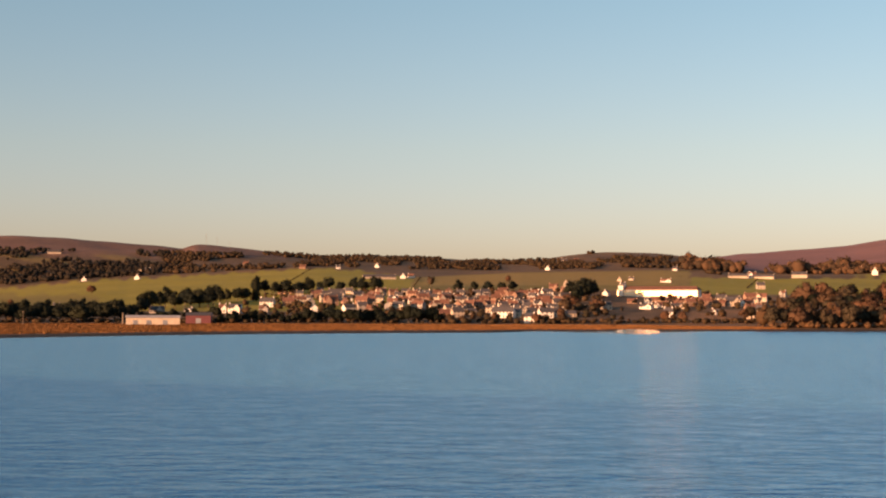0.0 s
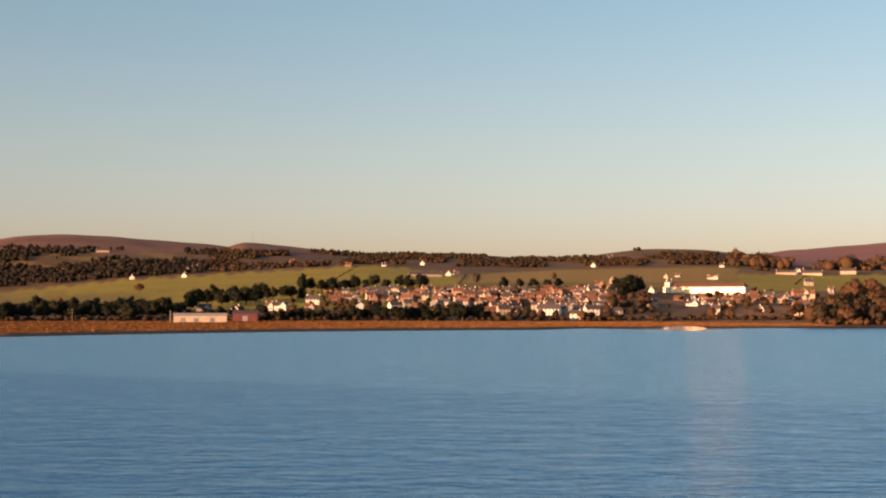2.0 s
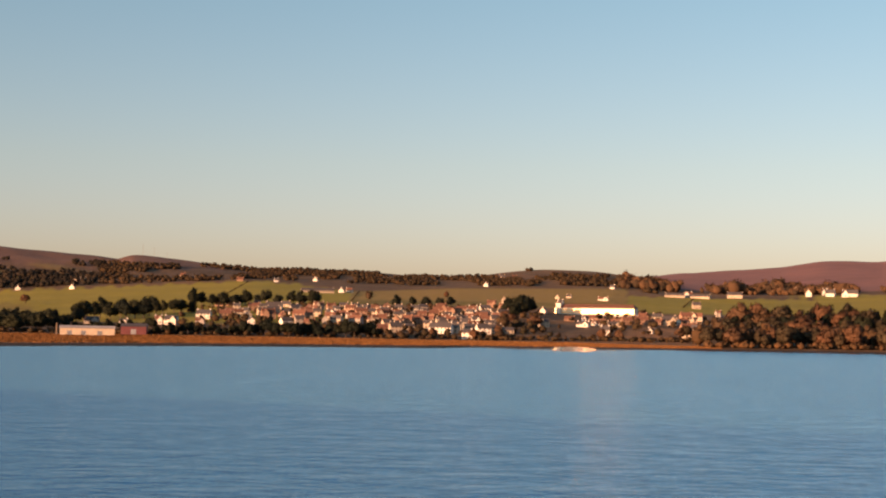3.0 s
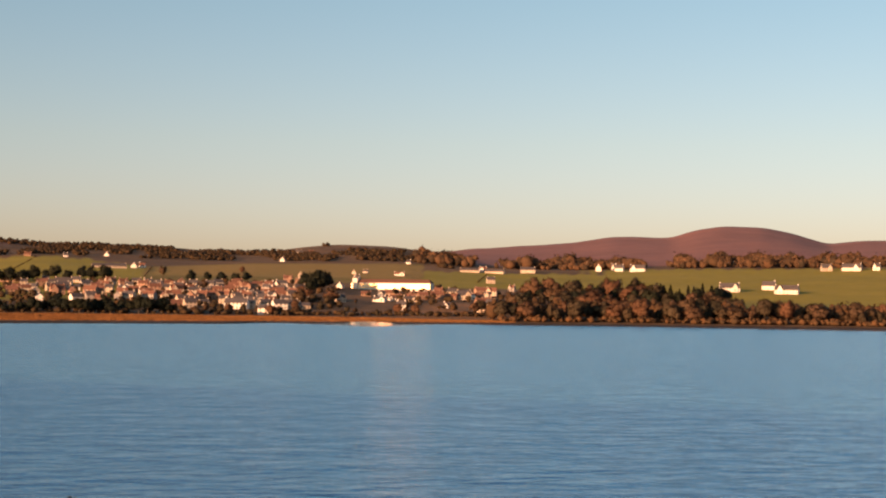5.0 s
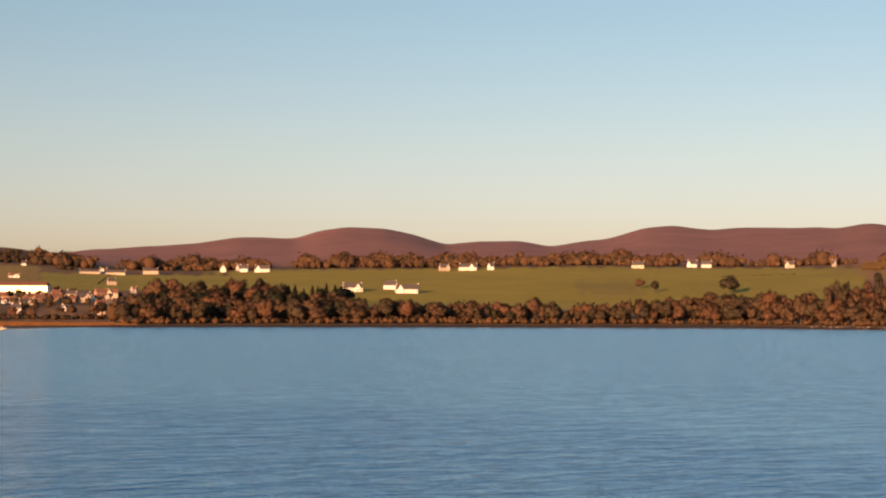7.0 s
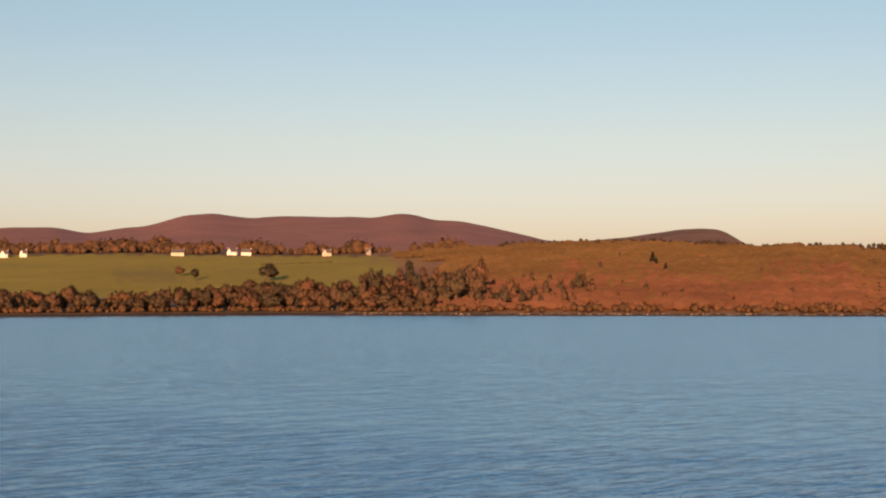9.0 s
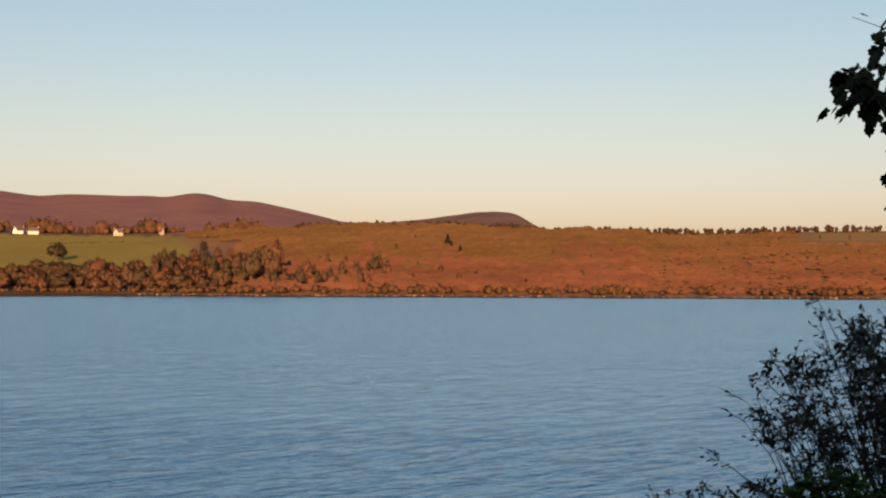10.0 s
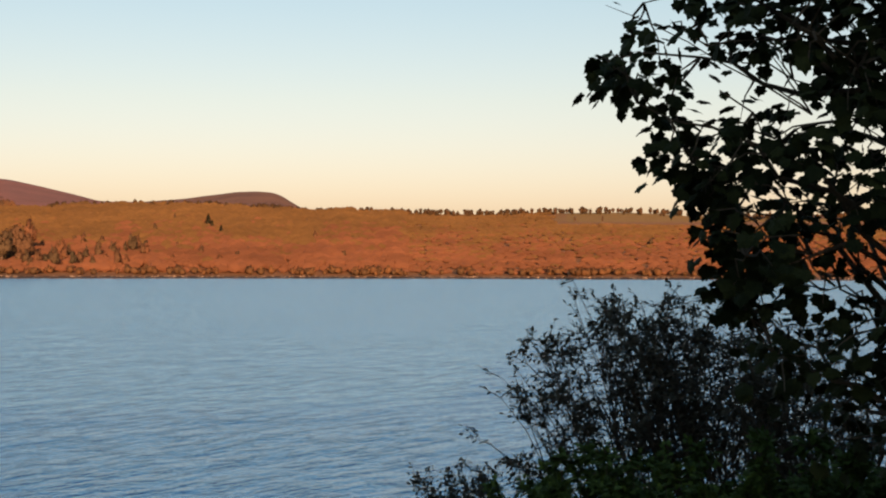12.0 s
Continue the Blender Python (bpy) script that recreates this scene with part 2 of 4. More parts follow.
def near_height(az, r):
    """The bank on which the camera stands, and unseen ground behind it, raised to shade the near bushes."""
    front = np.clip((75.0 - np.abs(((az - 25.0 + 180) % 360) - 180)) / 15.0 + 0.5, 0, 1)
    bank = np.interp(r, [0, 2.5, 14, 52, 70], [14.9, 14.7, 12.4, -1.0, -4.0])
    back = np.interp(r, [0, 8, 40, 85, 900, 6000], [14.9, 15.2, 25, 40, 42, 60])
    return front * bank + (1 - front) * back, front


def height(az, r):
    az, r = np.broadcast_arrays(np.asarray(az, float), np.asarray(r, float))
    near, front = near_height(az, r)
    far = far_height(az, r)
    bump = np.clip((r - 1300) / 1500, 0, 1)
    x, y = r * np.sin(np.radians(az)), r * np.cos(np.radians(az))
    rough = np.sin(x / 61 + 1.3 * np.sin(y / 83)) * np.sin(y / 47 + 0.7 * np.sin(x / 97)) + 0.5 * np.sin(x / 23 + 2) * np.sin(y / 29 + x / 71)
    far = far + bump * rough * 1.6
    return np.where(r < 75, near, front * far + (1 - front) * np.where(r < 300, near, np.maximum(near, far)))


def sight(az, el, start=1000.0, stop=4800.0):
    """The place on the ground that is met in the direction az, el from the eye."""
    r = np.linspace(start, stop, 1200)
    e = np.degrees(np.arctan((height(az, r) - EYE) / r))
    hit = np.nonzero(e >= el)[0]
    d = float(r[hit[0]]) if len(hit) else stop
    return at(az, d, float(height(az, d)))


def ground_at(x, y):
    return float(height(math.degrees(math.atan2(x, y)), math.hypot(x, y)))


def mesh_object(name, verts, faces, mat, parent=None, smooth=False):
    me = bpy.data.meshes.new(name)
    me.from_pydata(verts, [], faces)
    me.materials.append(mat)
    if smooth:
        me.polygons.foreach_set("use_smooth", [True] * len(me.polygons))
    ob = new(name, me)
    ob.parent = parent
    return ob


def part(name, bm, mat, parent=None, label="", smooth=False):
    me = bpy.data.meshes.new(name)
    bm.to_mesh(me)
    bm.free()
    me.materials.append(mat)
    if smooth:
        me.polygons.foreach_set("use_smooth", [True] * len(me.polygons))
    ob = new(name, me)
    ob.parent = parent
    if label:
        ob["label"] = label
    return ob


azs = np.concatenate([np.arange(-34, 92, 0.11), np.arange(92, 326, 4.0)])
rs = np.concatenate([[0.0, 1.2, 2.5, 4, 6, 9, 14, 20, 30, 40, 52, 60, 74, 76, 120, 160, 300, 450], np.arange(560, 760, 20), np.arange(760, 1300, 9), np.arange(1300, 1700, 14), np.arange(1700, 3200, 26), np.arange(3200, 4700, 60), [4750, 4850, 4990]])
A, R = np.meshgrid(azs, rs, indexing="ij")
Z = height(A, R)
na_, nr = A.shape
verts = np.stack([R * np.sin(np.radians(A)), R * np.cos(np.radians(A)), Z], -1).reshape(-1, 3)
i, j = np.meshgrid(np.arange(na_), np.arange(nr - 1), indexing="ij")
k = (i + 1) % na_
faces = np.stack([i * nr + j, i * nr + j + 1, k * nr + j + 1, k * nr + j], -1).reshape(-1, 4)
ground = mesh_object("ground", verts.tolist(), faces.tolist(), GROUND, smooth=True)
tagged(ground, "green fields, brown marsh and heather moor rising from the firth", "land", kind="structure")

# land cover by bearing and slope
E = np.degrees(np.arctan((Z - EYE) / np.maximum(R, 1)))
wob = 0.05 * np.sin(A * 5.1) + 0.04 * np.sin(A * 11.3 + 2) + 0.03 * np.sin(R / 37.0)
azw = A + 6 * wob
s_, (rr_, ee_) = shore(A), rings(A)


def band(v, lo, hi, soft=0.04):
    return np.clip((v - lo) / soft + 0.5, 0, 1) * np.clip((hi - v) / soft + 0.5, 0, 1)


farland = (R > 700).astype(float)
reed = farland * band(R, s_ + 4, rr_[1] + 12, 6) * band(azw, -40, 13.2, 0.6)
reed = np.maximum(reed, 0.8 * farland * band(R, s_ + 16, 2500, 20) * band(azw, 43.0 - 2 * (E - 0.7), 95, 1.0))
mud = farland * band(R, s_ - 30, s_ + 7, 4)
top = curve(A, -30, 0.2, -19, 0.42, -14, 0.97, -8, 1.33, -5, 1.55, -2.7, 1.4, -1.6, 1.2, -0.5, 1.25)
grass = farland * band(E, -0.2, top + wob * 0.6, 0.05) * band(azw, -30, -1.0, 0.4) * band(R, 1350, 2600, 60)
grass = np.maximum(grass, 0.5 * farland * band(E, 0.7, curve(A, -1, 1.2, 3, 1.4, 9.2, 1.5)) * band(azw, -1.4, 9.6, 0.3) * band(R, 1700, 2600, 40))
grass = np.maximum(grass, farland * band(E, 0.55, 1.2 + wob * 0.5) * band(azw, 9.6, 17, 0.3) * band(R, 1400, 2500, 40))
grass = np.maximum(grass, farland * band(E, -0.1, curve(A, 15, 1.28, 20, 1.44, 28, 1.54, 31, 1.6, 38, 1.54, 44, 1.6) + wob * 0.4) * band(azw, 16.5, 41.5 + 2.5 * (E - 0.7), 0.5) * band(R, 1350, 2600, 40))
grass *= 1 - 0.3 * band(azw, 30.4 + 1.6 * (1.1 - E), 33.6, 0.3) * band(E, 0.45, 1.02 + wob, 0.15)
grass *= 1 - 0.4 * band(azw, -30, -13.6, 0.8) * band(E, -0.2, 0.42 + wob, 0.1)
gold = farland * band(E, 0.9, curve(A, -1, 1.2, 3, 1.4, 9.2, 1.5)) * band(azw, -0.8, 9.6, 0.4) * band(R, 1700, 2600, 40) * 0.95
reed = np.maximum(reed, farland * band(E, -0.62, 0.02 - 0.12 * np.abs(A - 10.8)) * band(azw, 9.4, 12.2, 0.4) * band(R, 1100, 1600, 30))
gold = np.maximum(gold, farland * band(E, 1.45, 2.4) * band(azw, 66.0, 80, 1.0) * band(R, 1500, 2600, 40) * 0.8)
heath = farland * np.where(A < 10, 0.4 * band(E, 1.95 + wob, 4, 0.2) * band(azw, -40, -3.5, 2.0), 1.0) * band(R, 2700, 5200, 200) * np.where(A < 10, 1, np.where(A > 49.5, 0.35, 1))
gold = np.maximum(gold, 0.6 * farland * band(E, 1.25, 2.0) * band(azw, -30, -12, 2) * band(np.sin(A * 1.7 + E * 9), 0.45, 2, 0.3))
for name, chans in (("cover", (grass, heath, reed)), ("cover_more", (gold, mud, 0 * gold))):
    col = ground.data.color_attributes.new(name, "FLOAT_COLOR", "POINT")
    data = np.ones((na_ * nr, 4))
    for q, ch in enumerate(chans):
        data[:, q] = ch.reshape(-1)
    col.data.foreach_set("color", data.reshape(-1))

# water, calmer in the lee of the far shore
wa, wr = np.meshgrid(np.concatenate([np.arange(-34, 92, 0.7), np.arange(92, 326, 6.0)]), np.concatenate([[0.0, 40, 200, 400], np.arange(500, 1320, 20), [1500, 4980]]), indexing="ij")
wna, wnr = wa.shape
i, j = np.meshgrid(np.arange(wna), np.arange(wnr - 1), indexing="ij")
k = (i + 1) % wna
wf = np.stack([i * wnr + j, i * wnr + j + 1, k * wnr + j + 1, k * wnr + j], -1).reshape(-1, 4)
water = mesh_object("water", np.stack([wr * np.sin(np.radians(wa)), wr * np.cos(np.radians(wa)), 0 * wr], -1).reshape(-1, 3).tolist(), wf.tolist(), WATER)
tagged(water, "blue wind-rippled tidal water of the firth", "water", kind="structure")
lee_width = curve(wa, -40, 15, 4, 15, 6.3, 130, 9, 130, 10.5, 30, 18, 40, 25, 130, 36, 150, 44, 70, 60, 45)
lee_w = np.clip((shore(wa) - 10 - wr) / lee_width - 0.3, 0.05, 1)
col = water.data.color_attributes.new("lee", "FLOAT_COLOR", "POINT")
col.data.foreach_set("color", np.repeat(lee_w.reshape(-1, 1), 4, 1).reshape(-1))

# ---- tools for things ----
def box_faces(o=0):
    return [tuple(o + q for q in f) for f in ((0, 1, 2, 3), (7, 6, 5, 4), (0, 4, 5, 1), (1, 5, 6, 2), (2, 6, 7, 3), (3, 7, 4, 0))]


def box(name, lo, hi, mat, parent, label=""):
    (a, b_, c_), (d, e, f) = lo, hi
    v = [(a, b_, c_), (a, e, c_), (d, e, c_), (d, b_, c_), (a, b_, f), (a, e, f), (d, e, f), (d, b_, f)]
    ob = mesh_object(name, v, box_faces(), mat, parent)
    if label:
        ob["label"] = label
    return ob


def tube_into(V, F, pts, radii, sides=5):
    """A tapered limb through points, added to lists of corners and faces."""
    base = len(V)
    for q, (p, r) in enumerate(zip(pts, radii)):
        d = (pts[min(q + 1, len(pts) - 1)] - pts[max(q - 1, 0)]).normalized()
        u = d.orthogonal().normalized()
        w = d.cross(u)
        for s in range(sides):
            a = 2 * math.pi * s / sides
            V.append(p + (u * math.cos(a) + w * math.sin(a)) * r)
    for q in range(len(pts) - 1):
        for s in range(sides):
            t = (s + 1) % sides
            F.append((base + q * sides + s, base + q * sides + t, base + (q + 1) * sides + t, base + (q + 1) * sides + s))
    F.append(tuple(base + s for s in reversed(range(sides))))
    F.append(tuple(base + (len(pts) - 1) * sides + s for s in range(sides)))


def bend(a, b_, sag, steps, rng, wander=0.0):
    """Points on a bent line from a to b_."""
    out = []
    for q in range(steps + 1):
        u = q / steps
        p = a.lerp(b_, u) + Vector((0, 0, sag * 4 * u * (1 - u)))
        if 0 < q < steps and wander:
            p += Vector((rng.uniform(-1, 1), rng.uniform(-1, 1), rng.uniform(-1, 1))) * wander
        out.append(p)
    return out


def empty(name, place, turn=0.0):
    ob = new(name)
    ob.matrix_world = Matrix.Translation(place) @ Matrix.Rotation(turn, 4, "Z")
    return ob


ICO = bmesh.new()
bmesh.ops.create_icosphere(ICO, subdivisions=1, radius=1)
ICO1_V = np.array([v.co[:] for v in ICO.verts])
ICO1_F = np.array([[v.index for v in f.verts] for f in ICO.faces])
ICO.free()


def crown_arrays(seed, h, w, kind, fine=True, rag=0.3, cards=14, few=4):
    """Corners and triangles of one crown: uneven lumps with loose leaf clumps round them."""
    rng = np.random.default_rng(seed)
    V, N, F, o = [], [], [], 0
    bv, bf = ICO1_V, ICO1_F
    lumps = []
    if kind == "broad":
        main = np.array((w * 0.4, w * 0.4, h * 0.42))
        for q in range(18 if fine else few):
            d = rng.normal(size=3)
            d[2] = abs(d[2]) - 0.35
            d *= main * rng.uniform(0.6, 0.95) / np.linalg.norm(d)
            lumps.append((d[0], d[1], h * 0.52 + d[2], w * rng.uniform(0.13, 0.22), w * rng.uniform(0.13, 0.22), h * rng.uniform(0.1, 0.17)))
        lumps.append((0, 0, h * 0.5, *(main * (0.85 if fine else 1.0))))
    else:
        nl = 8 if fine else 4
        for q in range(nl):
            u = 0.14 + 0.8 * q / (nl - 1)
            rad = w * 0.5 * (1.02 - u) ** 0.8
            lumps.append((rng.uniform(-0.12, 0.12) * rad, rng.uniform(-0.12, 0.12) * rad, h * u, rad * rng.uniform(0.85, 1.1), rad * rng.uniform(0.85, 1.1), h * 0.11))
    inner = 0.8 if fine else 0.95
    for x, y, z, a, b_, c_ in lumps:
        j = bv * (1 + rng.uniform(-1, 1, (len(bv), 1)) * (0.22 if fine else rag)) * inner
        V.append(j * (a, b_, c_) + (x, y, z))
        N.append(bv * (1 / a, 1 / b_, 1 / c_))
        F.append(bf + o)
        o += len(bv)
    for q in range(1500 if fine else cards):
        x, y, z, a, b_, c_ = lumps[rng.integers(len(lumps))]
        d = rng.normal(size=3)
        d /= np.linalg.norm(d)
        p = d * (a, b_, c_) * rng.uniform(0.75, 1.25) + (x, y, z)
        s = w * (rng.uniform(0.016, 0.034) if fine else rng.uniform(0.04, 0.08))
        card = p + rng.normal(size=(4, 3)) * (s, s, s * 1.3)
        V.append(card)
        N.append(np.repeat((d / (a, b_, c_))[None], 4, 0))
        F.append(np.array([t if np.cross(card[t[1]] - card[t[0]], card[t[2]] - card[t[0]]) @ d > 0 else t[::-1] for t in ([0, 1, 2], [0, 2, 3])]) + o)
        o += 4
    V, N = np.concatenate(V), np.concatenate(N)
    N = N / np.linalg.norm(N, axis=1, keepdims=True)
    whole = (V - (0, 0, h * 0.42)) / (w, w, h)
    N = N + whole / np.linalg.norm(whole, axis=1, keepdims=True) * 1.2
    return V, N / np.linalg.norm(N, axis=1, keepdims=True), np.concatenate(F)


def leafy(ob, normals):
    """Shade a crown as one rounded mass of leaves."""
    ob.data.normals_split_custom_set_from_vertices(normals.tolist())
    return ob


def make_tree(name, seed, h, w, kind, leafmat, label, category, group):
    """A tree at the origin: trunk with limbs, and a crown."""
    rng = random.Random(seed)
    root = empty(name, (0, 0, 0))
    V, F = [], []
    tube_into(V, F, bend(Vector((0, 0, -0.6)), Vector((rng.uniform(-0.4, 0.4), rng.uniform(-0.4, 0.4), h * 0.8)), 0, 5, rng, 0.15), [0.03 * h, 0.024 * h, 0.02 * h, 0.015 * h, 0.009 * h, 0.003 * h], 7)
    for q in range(6):
        a, u = rng.uniform(0, 6.28), rng.uniform(0.2, 0.6)
        s = Vector((0, 0, h * u))
        tube_into(V, F, bend(s, s + Vector((math.cos(a) * w * 0.36, math.sin(a) * w * 0.36, h * (0.18 if kind == "broad" else -0.02))), 0.2, 3, rng, 0.15), [0.01 * h, 0.008 * h, 0.005 * h, 0.002 * h], 5)
    mesh_object("trunk", V, F, BARK, root)
    cv, cn, cf = crown_arrays(seed, h, w, kind)
    leafy(mesh_object("crown", cv.tolist(), cf.tolist(), leafmat, root, smooth=True), cn)
    return tagged(root, label, category, group)


def stuff_trees(name, places, mat, label, kind="broad", lo=7.0, hi=12.0, aspect=0.75, seed=5, rag=0.3, cards=14, swell=0.0, face=0.0, few=4):
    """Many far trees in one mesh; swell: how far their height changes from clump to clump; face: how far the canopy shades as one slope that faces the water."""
    rng = np.random.default_rng(seed)
    kinds = [crown_arrays(seed * 31 + q, 1.0, aspect, kind, False, rag, cards, few) for q in range(7)]
    V, N, F, o = [], [], [], 0
    places = np.array(places)
    tops = height(places[:, 0], places[:, 1])
    for (az, r), zg in zip(places, tops):
        cv, cn, cf = kinds[rng.integers(7)]
        s = rng.uniform(lo, hi) * (1 + swell * noise.noise(Vector((az * 1.1, r * 0.002, seed))) * 1.6)
        a = rng.uniform(0, 6.28)
        m = np.array([[math.cos(a), -math.sin(a), 0], [math.sin(a), math.cos(a), 0], [0, 0, 1]])
        p = at(az, r)
        z = float(zg) - 0.12 * s
        V.append((cv * (s * rng.uniform(0.85, 1.2), s * rng.uniform(0.85, 1.2), s)) @ m.T + (p.x, p.y, z))
        # normals bent toward the water, which evens out the light on the wood
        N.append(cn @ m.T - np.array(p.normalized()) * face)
        F.append(cf + o)
        o += len(cv)
    ob = leafy(mesh_object(name, np.concatenate(V).tolist(), np.concatenate(F).tolist(), mat, smooth=True), np.concatenate(N))
    return tagged(ob, label, "woodland", kind="stuff")


# ---- houses ----
WALLS = {"w": HARL, "c": CREAM, "p": SANDSTONE, "g": GREYWALL}
WORDS = {"w": "white harled house with a slate roof", "c": "cream rendered house with a dark roof", "p": "pink sandstone house with a brown tiled roof", "g": "grey roughcast house with a slate roof"}


def make_house(place, turn, length, depth, eaves, style, rng, name="house", label="", group="houses of the town", rise=None, wing=0):
    root = empty(name, place, turn)
    L2, D2 = length / 2, depth / 2
    rise = rise or depth * rng.uniform(0.38, 0.5)
    V = [(-L2, -D2, -2), (L2, -D2, -2), (L2, D2, -2), (-L2, D2, -2), (-L2, -D2, eaves), (L2, -D2, eaves), (L2, D2, eaves), (-L2, D2, eaves), (-L2, 0, eaves + rise), (L2, 0, eaves + rise)]
    F = [(0, 1, 5, 4), (2, 3, 7, 6), (1, 2, 6, 9, 5), (3, 0, 4, 8, 7), (4, 5, 9, 8), (6, 7, 8, 9), (3, 2, 1, 0)]
    mesh_object("wall", V, F, WALLS[style], root)
    roof = TILE if style == "p" or (rng.random() < 0.25 and "country" not in group) else SLATE
    V, F = [], []
    k, t = 0.35, 0.22
    for s in (-1, 1):
        o = len(V)
        ez, ey = eaves - k * rise / D2 + 0.05, s * (D2 + k)
        for x in (-L2 - 0.25, L2 + 0.25):
            V += [(x, ey, ez), (x, 0, eaves + rise + 0.05), (x, 0, eaves + rise + 0.05 + t), (x, ey, ez + t)]
        F += [(o, o + 1, o + 2, o + 3), (o + 7, o + 6, o + 5, o + 4), (o, o + 4, o + 5, o + 1), (o + 1, o + 5, o + 6, o + 2), (o + 2, o + 6, o + 7, o + 3), (o + 3, o + 7, o + 4, o)]
    mesh_object("roof", V, F, roof, root)
    for x in ([-L2 + 0.6, L2 - 0.6] if rng.random() < 0.6 else [rng.choice((-1, 1)) * (L2 - 0.6)]):
        ch = box("chimney", (x - 0.45, -0.4, eaves + rise - 0.8), (x + 0.45, 0.4, eaves + rise + 1.3), WALLS[style], root)
        box("chimney_pot", (-0.15 + x, -0.15, eaves + rise + 1.3), (x + 0.15, 0.15, eaves + rise + 1.8), TILE, ch)
    if wing:
        wx, ww, wd, wr_ = wing * L2 * 0.5, min(3.2, L2 * 0.48), D2 + 1.6, rise * 0.95
        V = [(wx - ww, -wd, -2), (wx + ww, -wd, -2), (wx + ww, 0, -2), (wx - ww, 0, -2), (wx - ww, -wd, eaves), (wx + ww, -wd, eaves), (wx + ww, 0, eaves), (wx - ww, 0, eaves), (wx, -wd, eaves + wr_), (wx, 0, eaves + wr_)]
        gable = mesh_object("gable_wing", V, [(0, 1, 5, 8, 4), (2, 3, 7, 9, 6), (1, 2, 6, 5), (3, 0, 4, 7), (4, 8, 9, 7), (5, 6, 9, 8), (3, 2, 1, 0)], WALLS[style], root)
        V, F = [], []
        for s in (-1, 1):
            o = len(V)
            for y in (-wd - 0.25, 0.0):
                ex, ez = wx + s * (ww + k), eaves - k * wr_ / ww + 0.05
                V += [(ex, y, ez), (wx, y, eaves + wr_ + 0.05), (wx, y, eaves + wr_ + 0.05 + t), (ex, y, ez + t)]
            F += [(o, o + 1, o + 2, o + 3), (o + 7, o + 6, o + 5, o + 4), (o, o + 4, o + 5, o + 1), (o + 1, o + 5, o + 6, o + 2), (o + 2, o + 6, o + 7, o + 3), (o + 3, o + 7, o + 4, o)]
        mesh_object("wing_roof", V, F, roof, gable)
        box("window", (wx - 0.8, -wd - 0.05, 1.0), (wx + 0.8, -wd + 0.05, 2.4), GLASS, gable)
    n = max(2, int(length / 3.2))
    floors = [1.0] if eaves < 4 else [1.0, 3.6]
    for zf in floors:
        for q in range(n):
            x = -L2 + (q + 0.5) * length / n
            if zf == 1.0 and q == n // 2:
                box("door", (x - 0.5, -D2 - 0.06, 0), (x + 0.5, -D2 + 0.05, 2.1), DOORPAINT, root)
            else:
                box("window", (x - 0.55, -D2 - 0.05, zf), (x + 0.55, -D2 + 0.05, zf + 1.3), GLASS, root)
    return tagged(root, label or WORDS[style], "house", group)


# bearing, elevation and breadth (degrees), wall
SCATTERED = [(-15.65, -0.20, 0.23, "g"), (-15.11, -0.16, 0.27, "g"), (-14.36, -0.03, 0.20, "w"), (-11.30, -0.24, 0.55, "g"), (-10.08, -0.26, 0.32, "w"), (-8.75, -0.22, 0.27, "w"), (-8.26, -0.25, 0.50, "w"), (-7.00, 0.02, 0.55, "w"), (-7.14, -0.27, 0.36, "g"), (-6.17, 0.06, 0.45, "p"), (-5.15, -0.23, 0.36, "w"), (-1.40, -0.13, 0.27, "w"), (-2.78, -0.04, 0.27, "c"), (-2.21, -0.09, 0.32, "g"), (-0.40, -0.09, 0.23, "c")]
TERRACE = [(-5.72, 0.40, 0.27, "c"), (-5.04, 0.40, 0.41, "p"), (-4.25, 0.40, 0.64, "c"), (-3.34, 0.48, 0.32, "c"), (-2.89, 0.46, 0.27, "p"), (-2.48, 0.48, 0.41, "c"), (-1.99, 0.46, 0.36, "p"), (-1.49, 0.50, 0.36, "c"), (-1.06, 0.50, 0.32, "c"), (-0.67, 0.43, 0.32, "w"), (-5.27, 0.13, 0.32, "c"), (-4.48, 0.08, 0.55, "p"), (-3.91, 0.03, 0.36, "p"), (-3.23, 0.10, 0.50, "p"), (-2.55, 0.21, 0.36, "c"), (-1.99, 0.19, 0.36, "w")]
HIGH_STREET = [(-0.85, 0.34, 0.27, "c"), (-0.22, 0.43, 0.36, "p"), (0.05, 0.18, 0.50, "c"), (0.23, 0.52, 0.32, "p"), (0.61, -0.05, 0.41, "p"), (1.07, -0.03, 0.41, "p"), (1.52, -0.00, 0.41, "p"), (1.92, -0.19, 0.41, "c"), (2.42, -0.37, 0.91, "w"), (2.42, 0.44, 0.45, "p"), (2.82, 0.37, 0.36, "p"), (3.68, 0.44, 0.36, "w"), (3.25, -0.01, 0.45, "g"), (3.79, -0.01, 0.32, "w"), (3.47, -0.57, 0.41, "w"), (4.10, -0.37, 0.55, "w")]
UPPER_TOWN = [(4.42, 0.71, 0.36, "p"), (4.53, 0.30, 0.23, "c"), (4.95, 0.64, 0.45, "p"), (5.47, 0.77, 0.41, "c"), (4.91, 0.88, 0.23, "c"), (6.51, 0.52, 0.32, "w"), (6.50, -0.04, 0.41, "c"), (6.22, -0.06, 0.27, "c"), (7.04, 1.10, 0.18, "c"), (7.17, 0.90, 0.20, "w"), (7.51, 1.14, 0.20, "c"), (8.86, 1.06, 0.41, "w")]
